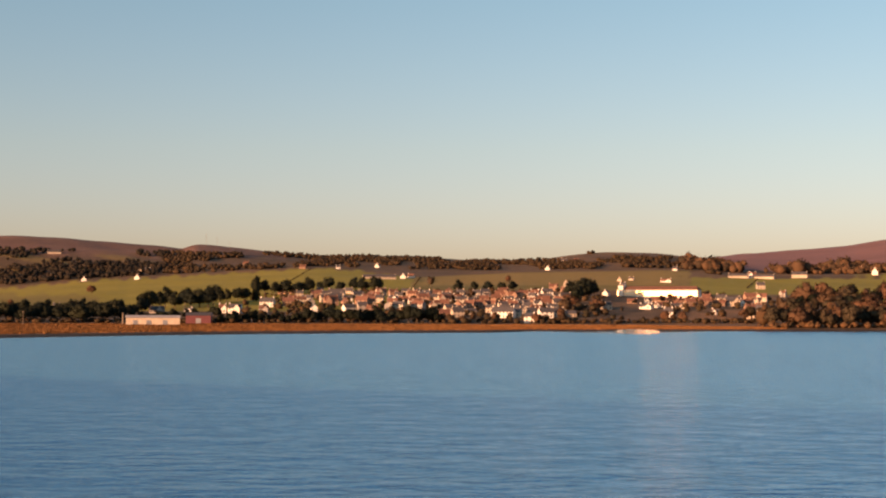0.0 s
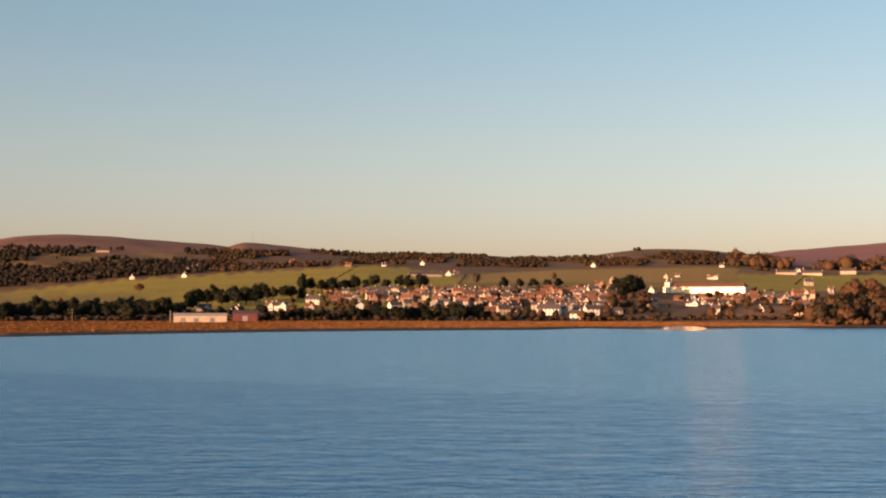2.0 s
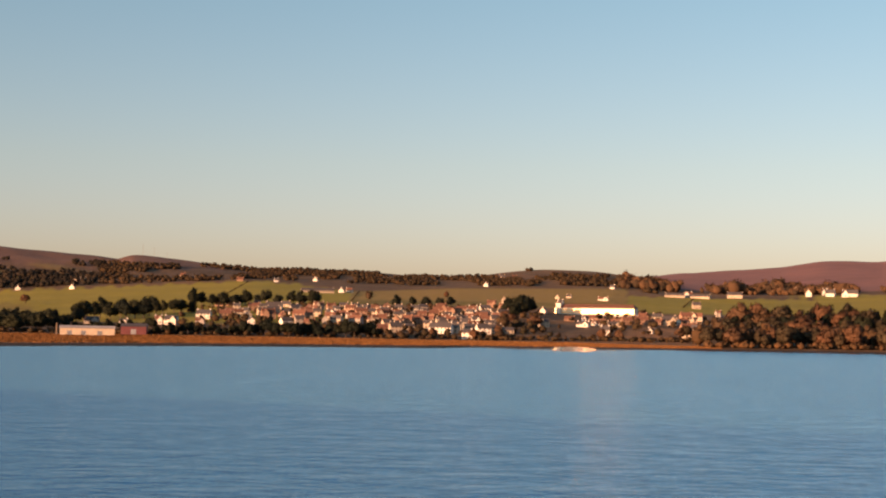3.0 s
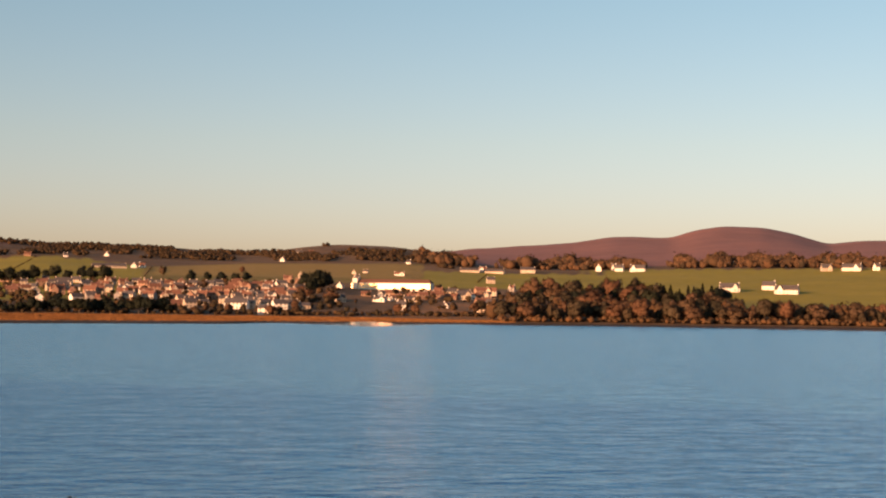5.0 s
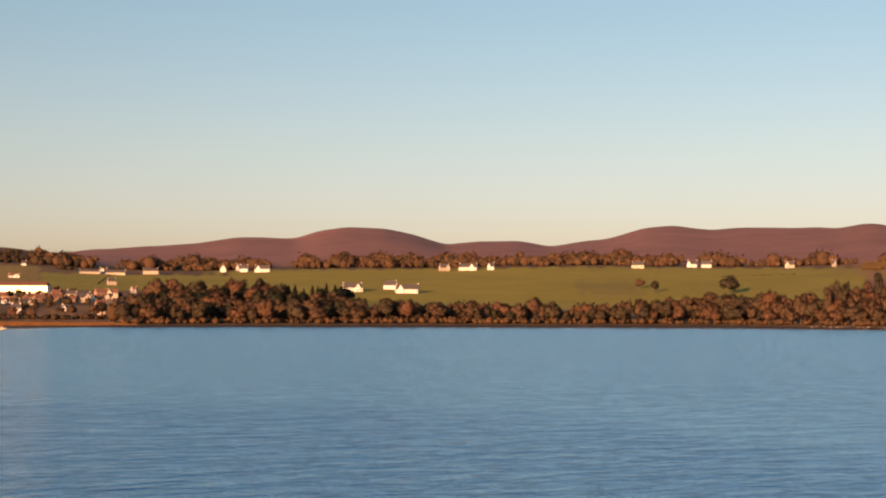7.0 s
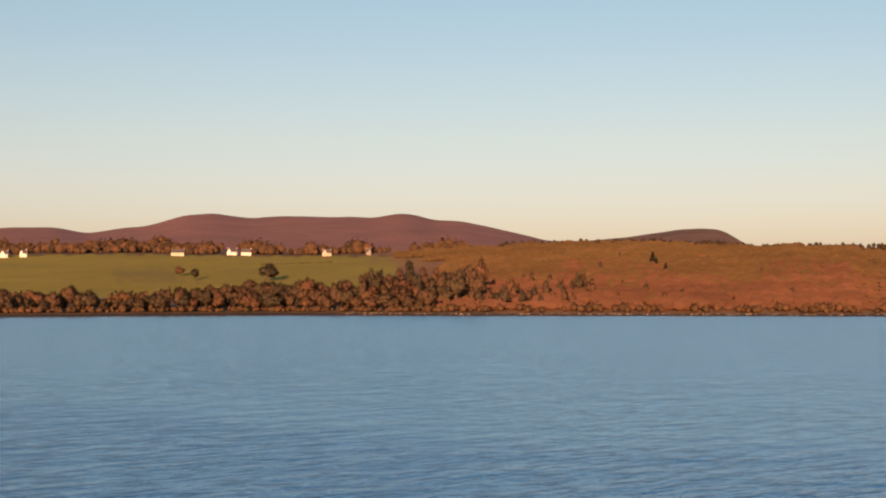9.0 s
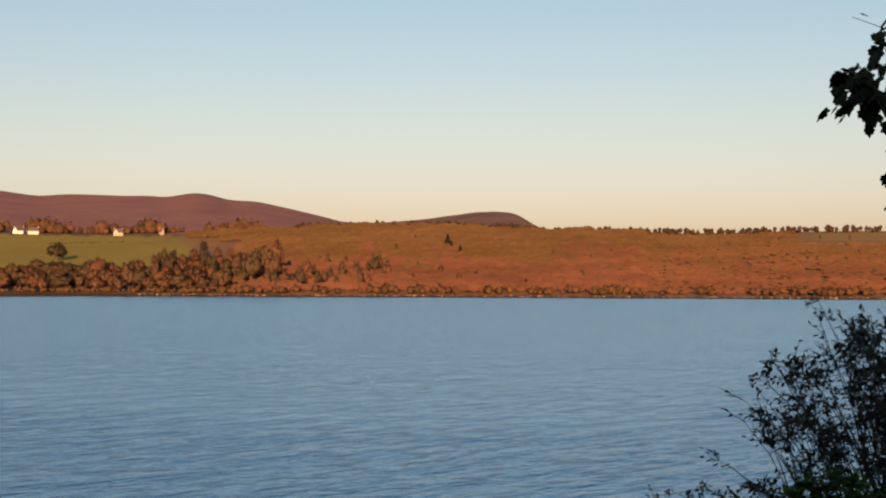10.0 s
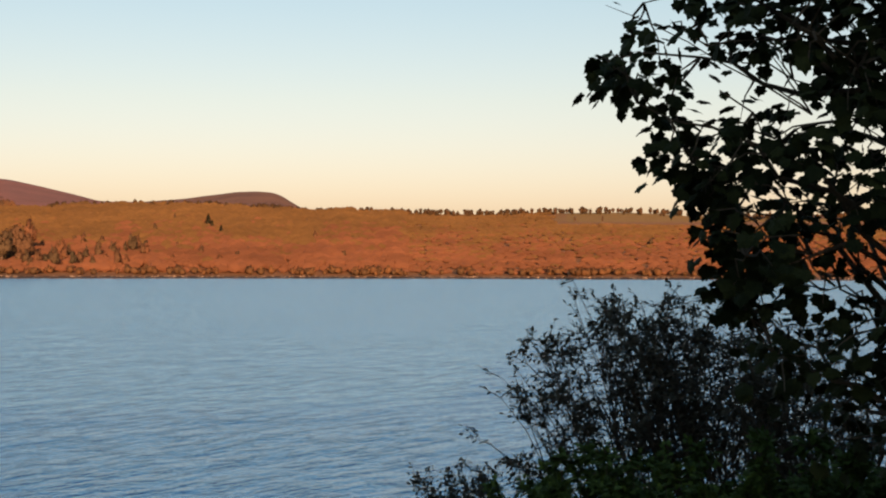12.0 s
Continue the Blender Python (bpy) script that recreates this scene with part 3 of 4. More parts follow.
LOWER_TOWN = [(7.54, 0.22, 0.41, "p"), (8.09, -0.00, 0.50, "w"), (8.16, 0.36, 0.23, "w"), (8.57, 0.42, 0.55, "p"), (8.57, 0.06, 0.18, "w"), (9.08, 0.28, 0.45, "p"), (9.58, 0.31, 0.55, "p"), (9.31, 0.02, 0.55, "c"), (8.96, -0.14, 0.32, "g"), (9.88, 0.41, 0.27, "c"), (10.38, 0.41, 0.32, "c"), (10.80, -0.21, 0.23, "w")]
EAST_END = [(11.45, 0.12, 0.55, "c"), (11.98, 0.14, 0.50, "w"), (12.56, 0.31, 0.41, "c"), (12.41, 0.18, 0.23, "c"), (13.42, -0.19, 0.36, "w"), (13.63, -0.08, 0.20, "w"), (12.52, 0.80, 0.32, "c"), (13.38, 0.49, 0.20, "g"), (11.67, 1.24, 0.77, "c"), (12.21, 1.24, 0.27, "w"), (12.65, 1.21, 0.86, "c"), (14.00, 1.24, 0.59, "c")]
FARMS = [(-14.10, 0.99, 0.18, "w"), (-12.07, 1.08, 0.14, "w"), (-11.88, 1.39, 0.27, "c"), (-11.61, 1.39, 0.16, "w"), (-2.63, 1.61, 0.18, "w"), (-4.20, 1.55, 0.16, "w"), (-2.55, 1.16, 1.32, "c"), (-1.60, 1.18, 0.23, "w"), (-1.28, 1.20, 0.25, "w"), (0.01, 1.67, 0.50, "g"), (4.83, 1.87, 0.23, "c"), (5.32, 1.87, 0.18, "p"), (4.20, 1.54, 0.18, "w"), (9.22, 1.53, 0.18, "w"), (-7.85, 1.67, 0.20, "p"), (-5.60, 1.55, 0.27, "p"), (-15.23, 2.05, 0.50, "c")]
COUNTRY = [(16.45, 1.44, 0.27, "c"), (16.81, 1.35, 0.23, "w"), (17.42, 1.40, 0.18, "w"), (17.64, 1.36, 0.32, "w"), (18.36, 1.36, 0.59, "w"), (21.94, 0.61, 0.77, "w"), (23.46, 0.71, 0.50, "w"), (24.14, 0.55, 0.91, "w"), (25.62, 1.46, 0.41, "c"), (26.57, 1.48, 0.73, "w"), (27.49, 1.51, 0.25, "w"), (33.34, 1.58, 0.50, "c"), (35.47, 1.62, 0.39, "w"), (36.01, 1.61, 0.39, "w"), (16.73, -0.07, 0.45, "g"), (18.37, 0.23, 0.32, "g")]
LODGE = [(39.20, 1.59, 0.36, "c"), (40.87, 1.63, 0.16, "g")]
rng = random.Random(4)
for street, group in ((SCATTERED, "houses below the fields"), (TERRACE, "terrace above the marsh"), (HIGH_STREET, "houses of the high street"), (UPPER_TOWN, "houses of the upper town"),
                      (LOWER_TOWN, "houses below the school"), (EAST_END, "houses of the east end"), (FARMS, "hill farms"), (COUNTRY, "country houses"), (LODGE, "country houses")):
    for az, el, wide, style in street:
        if group == "houses below the school" and el > 0.25:
            el -= 0.13
        p = sight(az, el - 0.03, 1165.0)
        d = math.hypot(p.x, p.y)
        length = max(7.0, math.radians(wide) * d)
        low = length > 26 or group in ("hill farms",)
        depth = min(10.0, max(6.0, length * 0.7)) if not low else 8.0
        eaves = 3.0 if low or rng.random() < 0.35 else 5.2
        if group == "houses below the school" or 6.7 < az < 8.9:
            eaves, depth = 2.5, 5.5
        if group == "country houses":
            low, eaves, depth = False, 5.2, 9.0
        gable_on = (length < 10 and rng.random() < 0.4) or 22.5 < az < 23.3
        turn = -radians(az) + rng.uniform(-0.35, 0.35) + (math.pi / 2 if gable_on else 0)
        make_house(p, turn, length, depth, eaves, style, rng, group=group, label="long low " + WORDS[style] if low else "",
                   rise=depth * 0.62 if group == "country houses" else None, wing=0 if low or gable_on or rng.random() < 0.45 else rng.choice((-1, 1)))

# the houses packed between the streets
taken = [(az, el) for st in (SCATTERED, TERRACE, HIGH_STREET, UPPER_TOWN, LOWER_TOWN, EAST_END) for az, el, *_ in st]
for q in range(900):
    az, el = rng.uniform(-6.4, 12.6), rng.uniform(-0.4, 0.55)
    if abs(az - 5.9) < 0.8 or (az > 10.0 and el > 0.3) or (az < 0 and el < -0.2) or (az < -4 and el < 0.1) or (6.5 < az < 10.4 and el > 0.16) or 6.6 < az < 8.9 or (az > 4.4 and el > 0.33) or (9.2 < az < 11.8 and el < 0.05):
        continue
    if any(abs(az - a) < 0.34 and abs(el - e) < 0.1 for a, e in taken) or len(taken) > 190:
        continue
    taken.append((az, el))
    p = sight(az, el, 1165.0)
    make_house(p, -radians(az) + rng.uniform(-0.5, 0.5), rng.uniform(7.5, 13), rng.uniform(6, 8), rng.choice((3.0, 4.8, 5.2)), rng.choice("ccppwg"), rng, group="houses packed between the streets")

# the long glazed school, whose windows throw back the sun
p = sight(8.5, 0.44, 1300.0)
p.z += 1.8
d = math.hypot(p.x, p.y)
school = empty("school", p, -radians(((180 + 8.5) + (SUN_AZ % 360)) / 2 - 180))
sl = math.radians(3.15) * d / math.cos(radians(((SUN_AZ % 360) - 188.5) / 2))
box("wall", (-sl / 2, 0, -9), (sl / 2, 12, 6.4), HARL, school)
V = [(-sl / 2 - 0.6, -0.9, 6.4), (sl / 2 + 0.6, -0.9, 6.4), (sl / 2 + 0.6, 12.6, 6.4), (-sl / 2 - 0.6, 12.6, 6.4), (-sl / 2 + 3, 6, 10.6), (sl / 2 - 3, 6, 10.6)]
mesh_object("roof", V, [(0, 1, 5, 4), (1, 2, 5), (2, 3, 4, 5), (3, 0, 4), (3, 2, 1, 0)], TILE, school)
tower = box("stair_block", (-sl / 2 + 2, -1.5, -3), (-sl / 2 + 8, 4, 11.5), HARL, school)
V = [(-sl / 2 + 1.6, -1.9, 11.5), (-sl / 2 + 8.4, -1.9, 11.5), (-sl / 2 + 8.4, 4.4, 11.5), (-sl / 2 + 1.6, 4.4, 11.5), (-sl / 2 + 5, 1.2, 14)]
mesh_object("block_roof", V, [(0, 1, 4), (1, 2, 4), (2, 3, 4), (3, 0, 4), (3, 2, 1, 0)], SLATE, tower)
nb_ = 30
tip = math.tan(radians(4.6))
for q in range(nb_):
    x = -sl / 2 + (q + 0.5) * sl / nb_
    for z in (0.4, 3.4):
        hw = sl / nb_ * 0.42
        v = [(x - hw, -0.12, z), (x + hw, -0.12, z), (x + hw, -0.12 + 2.6 * tip, z + 2.6), (x - hw, -0.12 + 2.6 * tip, z + 2.6), (x - hw, 0.4, z), (x + hw, 0.4, z), (x + hw, 0.4, z + 2.6), (x - hw, 0.4, z + 2.6)]
        mesh_object("window", v, [(0, 1, 2, 3), (0, 4, 5, 1), (1, 5, 6, 2), (2, 6, 7, 3), (3, 7, 4, 0), (4, 7, 6, 5)], GLARE, school)
tagged(school, "long white school with tall sunlit glazing above the town", "school")

# a sloped mirror sheet off the shore, added to make the school's glint
GLINT_MIRROR, n, l, b = material("mirror_surface", 0.09)
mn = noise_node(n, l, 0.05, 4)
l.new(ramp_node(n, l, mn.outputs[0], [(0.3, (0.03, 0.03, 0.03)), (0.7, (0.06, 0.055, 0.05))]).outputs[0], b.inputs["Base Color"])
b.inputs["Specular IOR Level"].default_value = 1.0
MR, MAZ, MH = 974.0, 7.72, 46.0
mirror_r, mirror_z = [MR - MH], [0.04]
while mirror_r[-1] < MR + MH:
    r, z = mirror_r[-1], mirror_z[-1]
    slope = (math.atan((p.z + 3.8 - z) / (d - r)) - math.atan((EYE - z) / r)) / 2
    mirror_r.append(r + 1.0)
    mirror_z.append(z + math.tan(slope))
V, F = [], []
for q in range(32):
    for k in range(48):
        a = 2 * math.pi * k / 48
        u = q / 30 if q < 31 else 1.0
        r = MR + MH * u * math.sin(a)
        V.append(at(MAZ + 0.92 * u * math.cos(a), r, float(np.interp(r, mirror_r, mirror_z)) if q < 31 else -0.6))
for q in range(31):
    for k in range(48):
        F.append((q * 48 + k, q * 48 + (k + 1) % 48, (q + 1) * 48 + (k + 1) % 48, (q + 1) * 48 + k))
tagged(mesh_object("glint_mirror", V, F, GLINT_MIRROR, smooth=False), "tilted mirror sheet added to make the school's glint at the water's edge", "mud bank", kind="structure")

# low works by the marsh
p = sight(-11.4, -0.74, 1100.0)
shed = empty("works_shed", p, radians(11.4))
box("wall", (-21, 0, -1), (19, 14, 5.6), CREAM, shed)
V = [(-21.5, -0.6, 5.6), (19.5, -0.6, 5.6), (19.5, 7, 7.4), (-21.5, 7, 7.4), (19.5, 14.6, 5.6), (-21.5, 14.6, 5.6)]
mesh_object("roof", V, [(0, 1, 2, 3), (3, 2, 4, 5), (1, 4, 2), (0, 3, 5), (0, 5, 4, 1)], SHEET, shed)
for x in (-14, -4, 8):
    box("roller_door", (x - 1.8, -0.08, -0.2), (x + 1.8, 0.05, 3.6), STEEL, shed)
tagged(shed, "long pale works shed standing beside the marsh", "shed")
p = sight(-9.7, -0.68, 1150.0)
barn = empty("red_shed", p, radians(4))
box("wall", (-10, 0, -1), (10, 12, 6.5), REDSHEET, barn)
V = [(-10.4, -0.5, 6.5), (10.4, -0.5, 6.5), (10.4, 6, 9), (-10.4, 6, 9), (10.4, 12.5, 6.5), (-10.4, 12.5, 6.5)]
mesh_object("roof", V, [(0, 1, 2, 3), (3, 2, 4, 5), (1, 4, 2), (0, 3, 5), (0, 5, 4, 1)], SLATE, barn)
box("door", (-2, -0.08, 0), (2, 0.05, 4.2), STEEL, barn)
tagged(barn, "dark red clad shed beside the pale works", "shed")


def make_pole(az, el, tall, rad, mat, name, label, start=1000.0, arms=0):
    p = sight(az, el, start)
    root = empty(name, p)
    V, F = [], []
    tube_into(V, F, [Vector((0, 0, -1)), Vector((0, 0, tall * 0.5)), Vector((0, 0, tall))], [rad, rad * 0.8, rad * 0.55], 8)
    mesh_object("pole", V, F, mat, root)
    for q in range(arms):
        z = tall * (0.92 - 0.14 * q)
        box("crossarm", (-tall * 0.07, -0.15, z), (tall * 0.07, 0.15, z + 0.3), mat, root)
    return tagged(root, label, "mast" if "mast" in name else "pole")


make_pole(-16.35, -0.74, 10.5, 0.3, WOODPOLE, "signal_pole", "grey weathered pole standing on the marsh edge", arms=1)
make_pole(-12.6, -0.72, 9.0, 0.9, WOODPOLE, "post", "stout weathered post beside the works shed", arms=1)
make_pole(-9.42, 2.38, 26, 0.22, WOODPOLE, "radio_mast", "thin dark radio mast on the moor top", 2700.0, 3)
make_pole(-9.0, 2.34, 22, 0.2, WOODPOLE, "radio_mast", "thin dark radio mast on the moor top", 2700.0, 2)
make_pole(-8.5, 2.3, 14, 0.2, WOODPOLE, "radio_mast", "short dark mast on the moor top", 2700.0, 1)

# ---- far trees ----
rng = random.Random(11)
G1, G2, G3 = "trees along the far shore", "dark trees round the town", "trees in the fields"
BROADS = [make_tree("broadleaf_tree", 100 + q, 16.0, 13.0, "broad", BROADLEAF, "autumn-brown broadleaf tree on the far shore", "tree", G1) for q in range(6)]
# the shade on these trees is put into their dark leaf colour
DARKS = [make_tree("evergreen_tree", 120 + q, 14.0, 12.0, "broad", CONIFER_AND_SHADE, "broadleaf tree beside the town, shade coloured into its leaves", "tree", G2) for q in range(4)]
CONIFERS = [make_tree("conifer", 140 + q, 20.0, 11.0, "conifer", CONIFER_AND_SHADE, "tall dark conifer among the shore trees", "conifer", G1) for q in range(4)]
TALLS = [make_tree("tall_tree", 160 + q, 24.0, 9.0, "broad", BROADLEAF, "tall narrow russet tree on the far shore", "tree", G1) for q in range(4)]
BASE = {id(t): 24.0 for t in TALLS} | {id(t): 16.0 for t in BROADS} | {id(t): 14.0 for t in DARKS} | {id(t): 20.0 for t in CONIFERS}
used = set()


def plant(kinds, az, r, tall, group=""):
    t = rng.choice(kinds)
    s = tall / BASE[id(t)]
    p = at(az, r)
    p.z = ground_at(p.x, p.y) - 0.2
    m = Matrix.Translation(p) @ Matrix.Rotation(rng.uniform(0, 6.28), 4, "Z") @ Matrix.Diagonal((s * rng.uniform(0.8, 1.3), s * rng.uniform(0.8, 1.3), s, 1))
    if id(t) in used:
        t = copy_thing(t, m)
    else:
        used.add(id(t))
        t.matrix_world = m
    if group:
        t["group"] = group
    return t


def row(kinds, az0, az1, step, r_of, lo, hi, group="", jitter=25.0):
    az = az0
    while az < az1:
        plant(kinds, az, r_of(az) + rng.uniform(0, jitter), rng.uniform(lo, hi), group)
        az += step * rng.uniform(0.6, 1.4)


sh = lambda a: float(shore(a)) + 24
row(BROADS, 13.0, 43.5, 0.3, sh, 11, 21)
row(BROADS, 35.2, 40.0, 0.4, lambda a: sh(a) + 60, 15, 22, jitter=140)
row(BROADS, 33.5, 44.0, 0.45, lambda a: sh(a) + 90, 16, 23)
row(BROADS, 14.2, 19.2, 0.24, lambda a: 1400, 19, 27, jitter=200)
row(CONIFERS, 19.4, 21.5, 0.3, lambda a: 1400, 18, 25, jitter=120)
row(DARKS, 14.0, 21.8, 0.7, lambda a: 1350, 14, 20, jitter=150)
row(TALLS, 40.6, 45.5, 0.17, lambda a: 1290, 20, 31, jitter=170)
row(TALLS, 44.0, 50.0, 0.22, lambda a: 1225, 11, 18, jitter=200)
row(TALLS, 45.0, 58.0, 0.55, lambda a: 1230, 7, 12, jitter=500)
row(BROADS, 13.4, 22.5, 0.4, lambda a: 1260, 15, 21, jitter=120)
row(DARKS, -21.0, -12.6, 0.24, lambda a: 1180, 9, 14, G2, 60)
row(DARKS, -12.6, -9.0, 0.27, lambda a: 1195, 6, 10, G2, 60)
row(DARKS, -21.0, -11.5, 0.32, lambda a: 1300, 9, 14, G2, 120)
row(DARKS, -8.8, -5.4, 0.27, lambda a: 1172, 5, 8, G2, 20)
row(DARKS, -5.4, 0.0, 0.27, lambda a: 1172, 8, 12, G2, 20)
row(BROADS, 0.0, 5.0, 0.5, lambda a: 1175, 6, 11, G2, 20)
row(DARKS, -11.6, -8.6, 0.3, lambda a: 1480, 14, 20, G2, 100)
row(DARKS, -8.6, -7.5, 0.4, lambda a: 1560, 11, 15, G2, 60)
plant(CONIFERS, -7.45, 1580, 24, G2)
row(DARKS, -7.4, -2.4, 0.45, lambda a: 1680, 11, 17, G2, 60)
row(BROADS, 4.7, 6.3, 0.22, lambda a: 1200, 11, 18, G2, 160)
row(DARKS, 5.1, 6.2, 0.25, lambda a: 1450, 15, 20, G2, 160)
row(BROADS, 6.8, 8.8, 0.4, lambda a: 1178, 4, 6.5, G2, 30)
row(BROADS, 8.8, 9.8, 0.35, lambda a: 1178, 9, 12, G2, 60)
row(BROADS, 11.9, 14.5, 0.3, lambda a: 1220, 9, 14, G2, 90)
row(DARKS, 0.6, 3.0, 0.5, lambda a: 1690, 10, 13, G2, 40)
row(BROADS, -6, 11, 0.8, lambda a: 1300, 5, 8, G2, 350)
for az, el, tall in ((-13.8, 0.44, 13), (-0.5, 0.78, 14), (2.6, 0.95, 11), (-16.8, 0.0, 9), (36.9, 0.55, 22), (34.0, 0.6, 15), (33.4, 0.75, 13), (-5.3, 0.75, 11), (-4.1, 0.62, 12)):
    p = sight(az, el, 1250.0)
    plant(BROADS, az, math.hypot(p.x, p.y), tall, G3)

# trees added for the hillside's dark spots; the conifers replace a dark gully slit
for az, el, tall in ((52.2, 1.15, 15), (52.35, 1.0, 13), (52.7, 0.8, 12), (50.9, 1.35, 10), (53.9, 1.25, 9), (56.1, 1.2, 10), (55.3, 1.25, 8), (54.9, 0.1, 11), (49.0, 0.0, 12), (47.4, 0.3, 13), (51.0, 0.2, 9), (66.8, 1.45, 9), (67.9, 1.4, 9), (69.8, 0.5, 10)):
    p = sight(az, el, 1200.0)
    plant(CONIFERS if 52 < az < 53 else TALLS, az, math.hypot(p.x, p.y), tall, "darker trees on the hillside")
g = np.random.default_rng(8)
pa = g.uniform(12.2, 43.5, 110)
stuff_trees("shore_wood", list(zip(pa, shore(pa) + g.uniform(50, 110, 110))), SCRUB, "brown autumn wood behind the shore trees", lo=15, hi=21, aspect=0.9, seed=3)
pa = g.uniform(12.5, 44.0, 420)
stuff_trees("shore_understory", list(zip(pa, shore(pa) + g.uniform(19, 34, 420))), SCRUB, "brown scrub under the shore trees", lo=3, hi=7, aspect=1.2, seed=6)
pa = g.uniform(-21, 12.5, 420)
stuff_trees("marsh_hedge", list(zip(pa, 1172 + g.uniform(0, 30, 420))), HEDGE, "dark hedge along the back of the marsh", lo=2.5, hi=6, aspect=1.3, seed=7)
pa = g.uniform(-8, 13, 620)
stuff_trees("garden_shrubs", [q for q in zip(pa, g.uniform(1250, 1720, 620)) if not 6.6 < q[0] < 8.9], HEDGE, "dark garden trees and hedges between the houses", lo=3, hi=8, aspect=1.1, seed=12)
pa = g.uniform(43.0, 74.0, 170)
stuff_trees("waterside_scrub", list(zip(pa, shore(pa) + g.uniform(18, 40, 170))), SCRUB, "brown scrub along the foot of the hillside", lo=4, hi=9, aspect=1.0, seed=4, rag=0.3, cards=30)
# right-hand wooded hillside
pa = g.uniform(42.0, 60.0, 11000)
pr = shore(pa) + 35 + g.uniform(0, 1, 11000) ** 0.8 * 1120
pl = [(a, r) for a, r in zip(pa, pr) if a > 42.5 + (r - 1200) / 500 * (1 if r < 2100 else 0.3) or r > 2200]
edge = lambda a, r: 1600 + 260 * noise.noise(Vector((a * 0.5, r * 0.002, 1.0))) + g.normal() * 190
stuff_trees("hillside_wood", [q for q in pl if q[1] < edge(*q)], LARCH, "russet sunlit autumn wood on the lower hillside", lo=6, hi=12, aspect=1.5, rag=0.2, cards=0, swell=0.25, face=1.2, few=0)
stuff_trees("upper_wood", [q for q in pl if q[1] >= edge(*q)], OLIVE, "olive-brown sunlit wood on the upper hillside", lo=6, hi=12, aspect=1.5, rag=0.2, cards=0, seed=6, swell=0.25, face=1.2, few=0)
pa, pu = g.uniform(57.5, 80.0, 10000), g.uniform(0, 1, 10000)
pl = [(a, s + 30 + r ** 0.9 * 1150) for a, r, s in zip(pa, pu, shore(pa)) if not (a > 66 and r > 0.62)]
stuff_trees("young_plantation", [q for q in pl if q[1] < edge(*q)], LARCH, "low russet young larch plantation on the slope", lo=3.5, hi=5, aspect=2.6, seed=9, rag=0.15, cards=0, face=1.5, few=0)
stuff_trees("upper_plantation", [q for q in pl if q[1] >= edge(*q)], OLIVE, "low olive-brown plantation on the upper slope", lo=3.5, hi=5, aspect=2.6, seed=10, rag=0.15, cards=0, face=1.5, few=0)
pl = [(a, 2330 + g.uniform(-60, 90)) for a in g.uniform(46, 80, 420)]
stuff_trees("crest_wood", pl, HEDGE, "uneven line of trees along the hill crest", lo=8, hi=16, aspect=0.6, seed=13)
# belts of wood behind the fields
pl = [(a, g.uniform(2420, 2980)) for a in g.uniform(9.5, 45, 3000)]
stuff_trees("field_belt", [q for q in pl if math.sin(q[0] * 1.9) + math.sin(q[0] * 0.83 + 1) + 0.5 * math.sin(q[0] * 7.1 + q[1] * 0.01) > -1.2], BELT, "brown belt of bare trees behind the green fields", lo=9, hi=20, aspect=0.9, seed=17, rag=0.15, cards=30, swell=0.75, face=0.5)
# woods and hedges on the moor side
pl = []
pa, pr = g.uniform(-24, 11, 14000), g.uniform(1900, 3080, 14000)
for a, r, e in zip(pa, pr, np.degrees(np.arctan((height(pa, pr) - EYE) / pr))):
    dens = noise.noise(Vector((a * 0.35, e * 3.2, 0.3))) + 0.5 * noise.noise(Vector((a * 1.3, e * 8, 5.3)))
    edge = float(np.interp(a, [-24, -19, -14, -8, -5, -2.7, -1, 3, 9, 11], [0.5, 0.6, 1.05, 1.42, 1.62, 1.5, 1.45, 1.52, 1.58, 1.3]))
    if e > edge and dens > (-0.3 if a < -12 and e < 1.75 else 0.02) and e < float(np.interp(a, [-24, -14, -8, 0, 11], [2.25, 2.1, 2.1, 2.2, 2.3])):
        pl.append((a, r))
stuff_trees("moor_wood", [q for q in pl if q[0] >= -11], HEDGE, "dark brown bare woods and hedges below the moor", lo=5, hi=10, aspect=1.2, seed=21, rag=0.15)
stuff_trees("moor_plantation", [q for q in pl if q[0] < -11], DARKWOOD, "dark evergreen plantation below the moor", lo=6, hi=12, aspect=1.1, seed=22, rag=0.15)

# reed bed on the marsh
REED = foliage("dry_reed", [(0.0, (0.13, 0.062, 0.022)), (0.5, (0.16, 0.078, 0.028)), (1.0, (0.19, 0.095, 0.035))], "Island", 0.05)
pa, pu = g.uniform(-24, 13.5, 22000), g.uniform(0, 1, 22000)
lo_r, hi_r = shore(pa) + 12, rings(pa)[0][1] + 6
pr = lo_r + (hi_r - lo_r) * pu
pz = height(pa, pr)
V, N, F = [], [], []
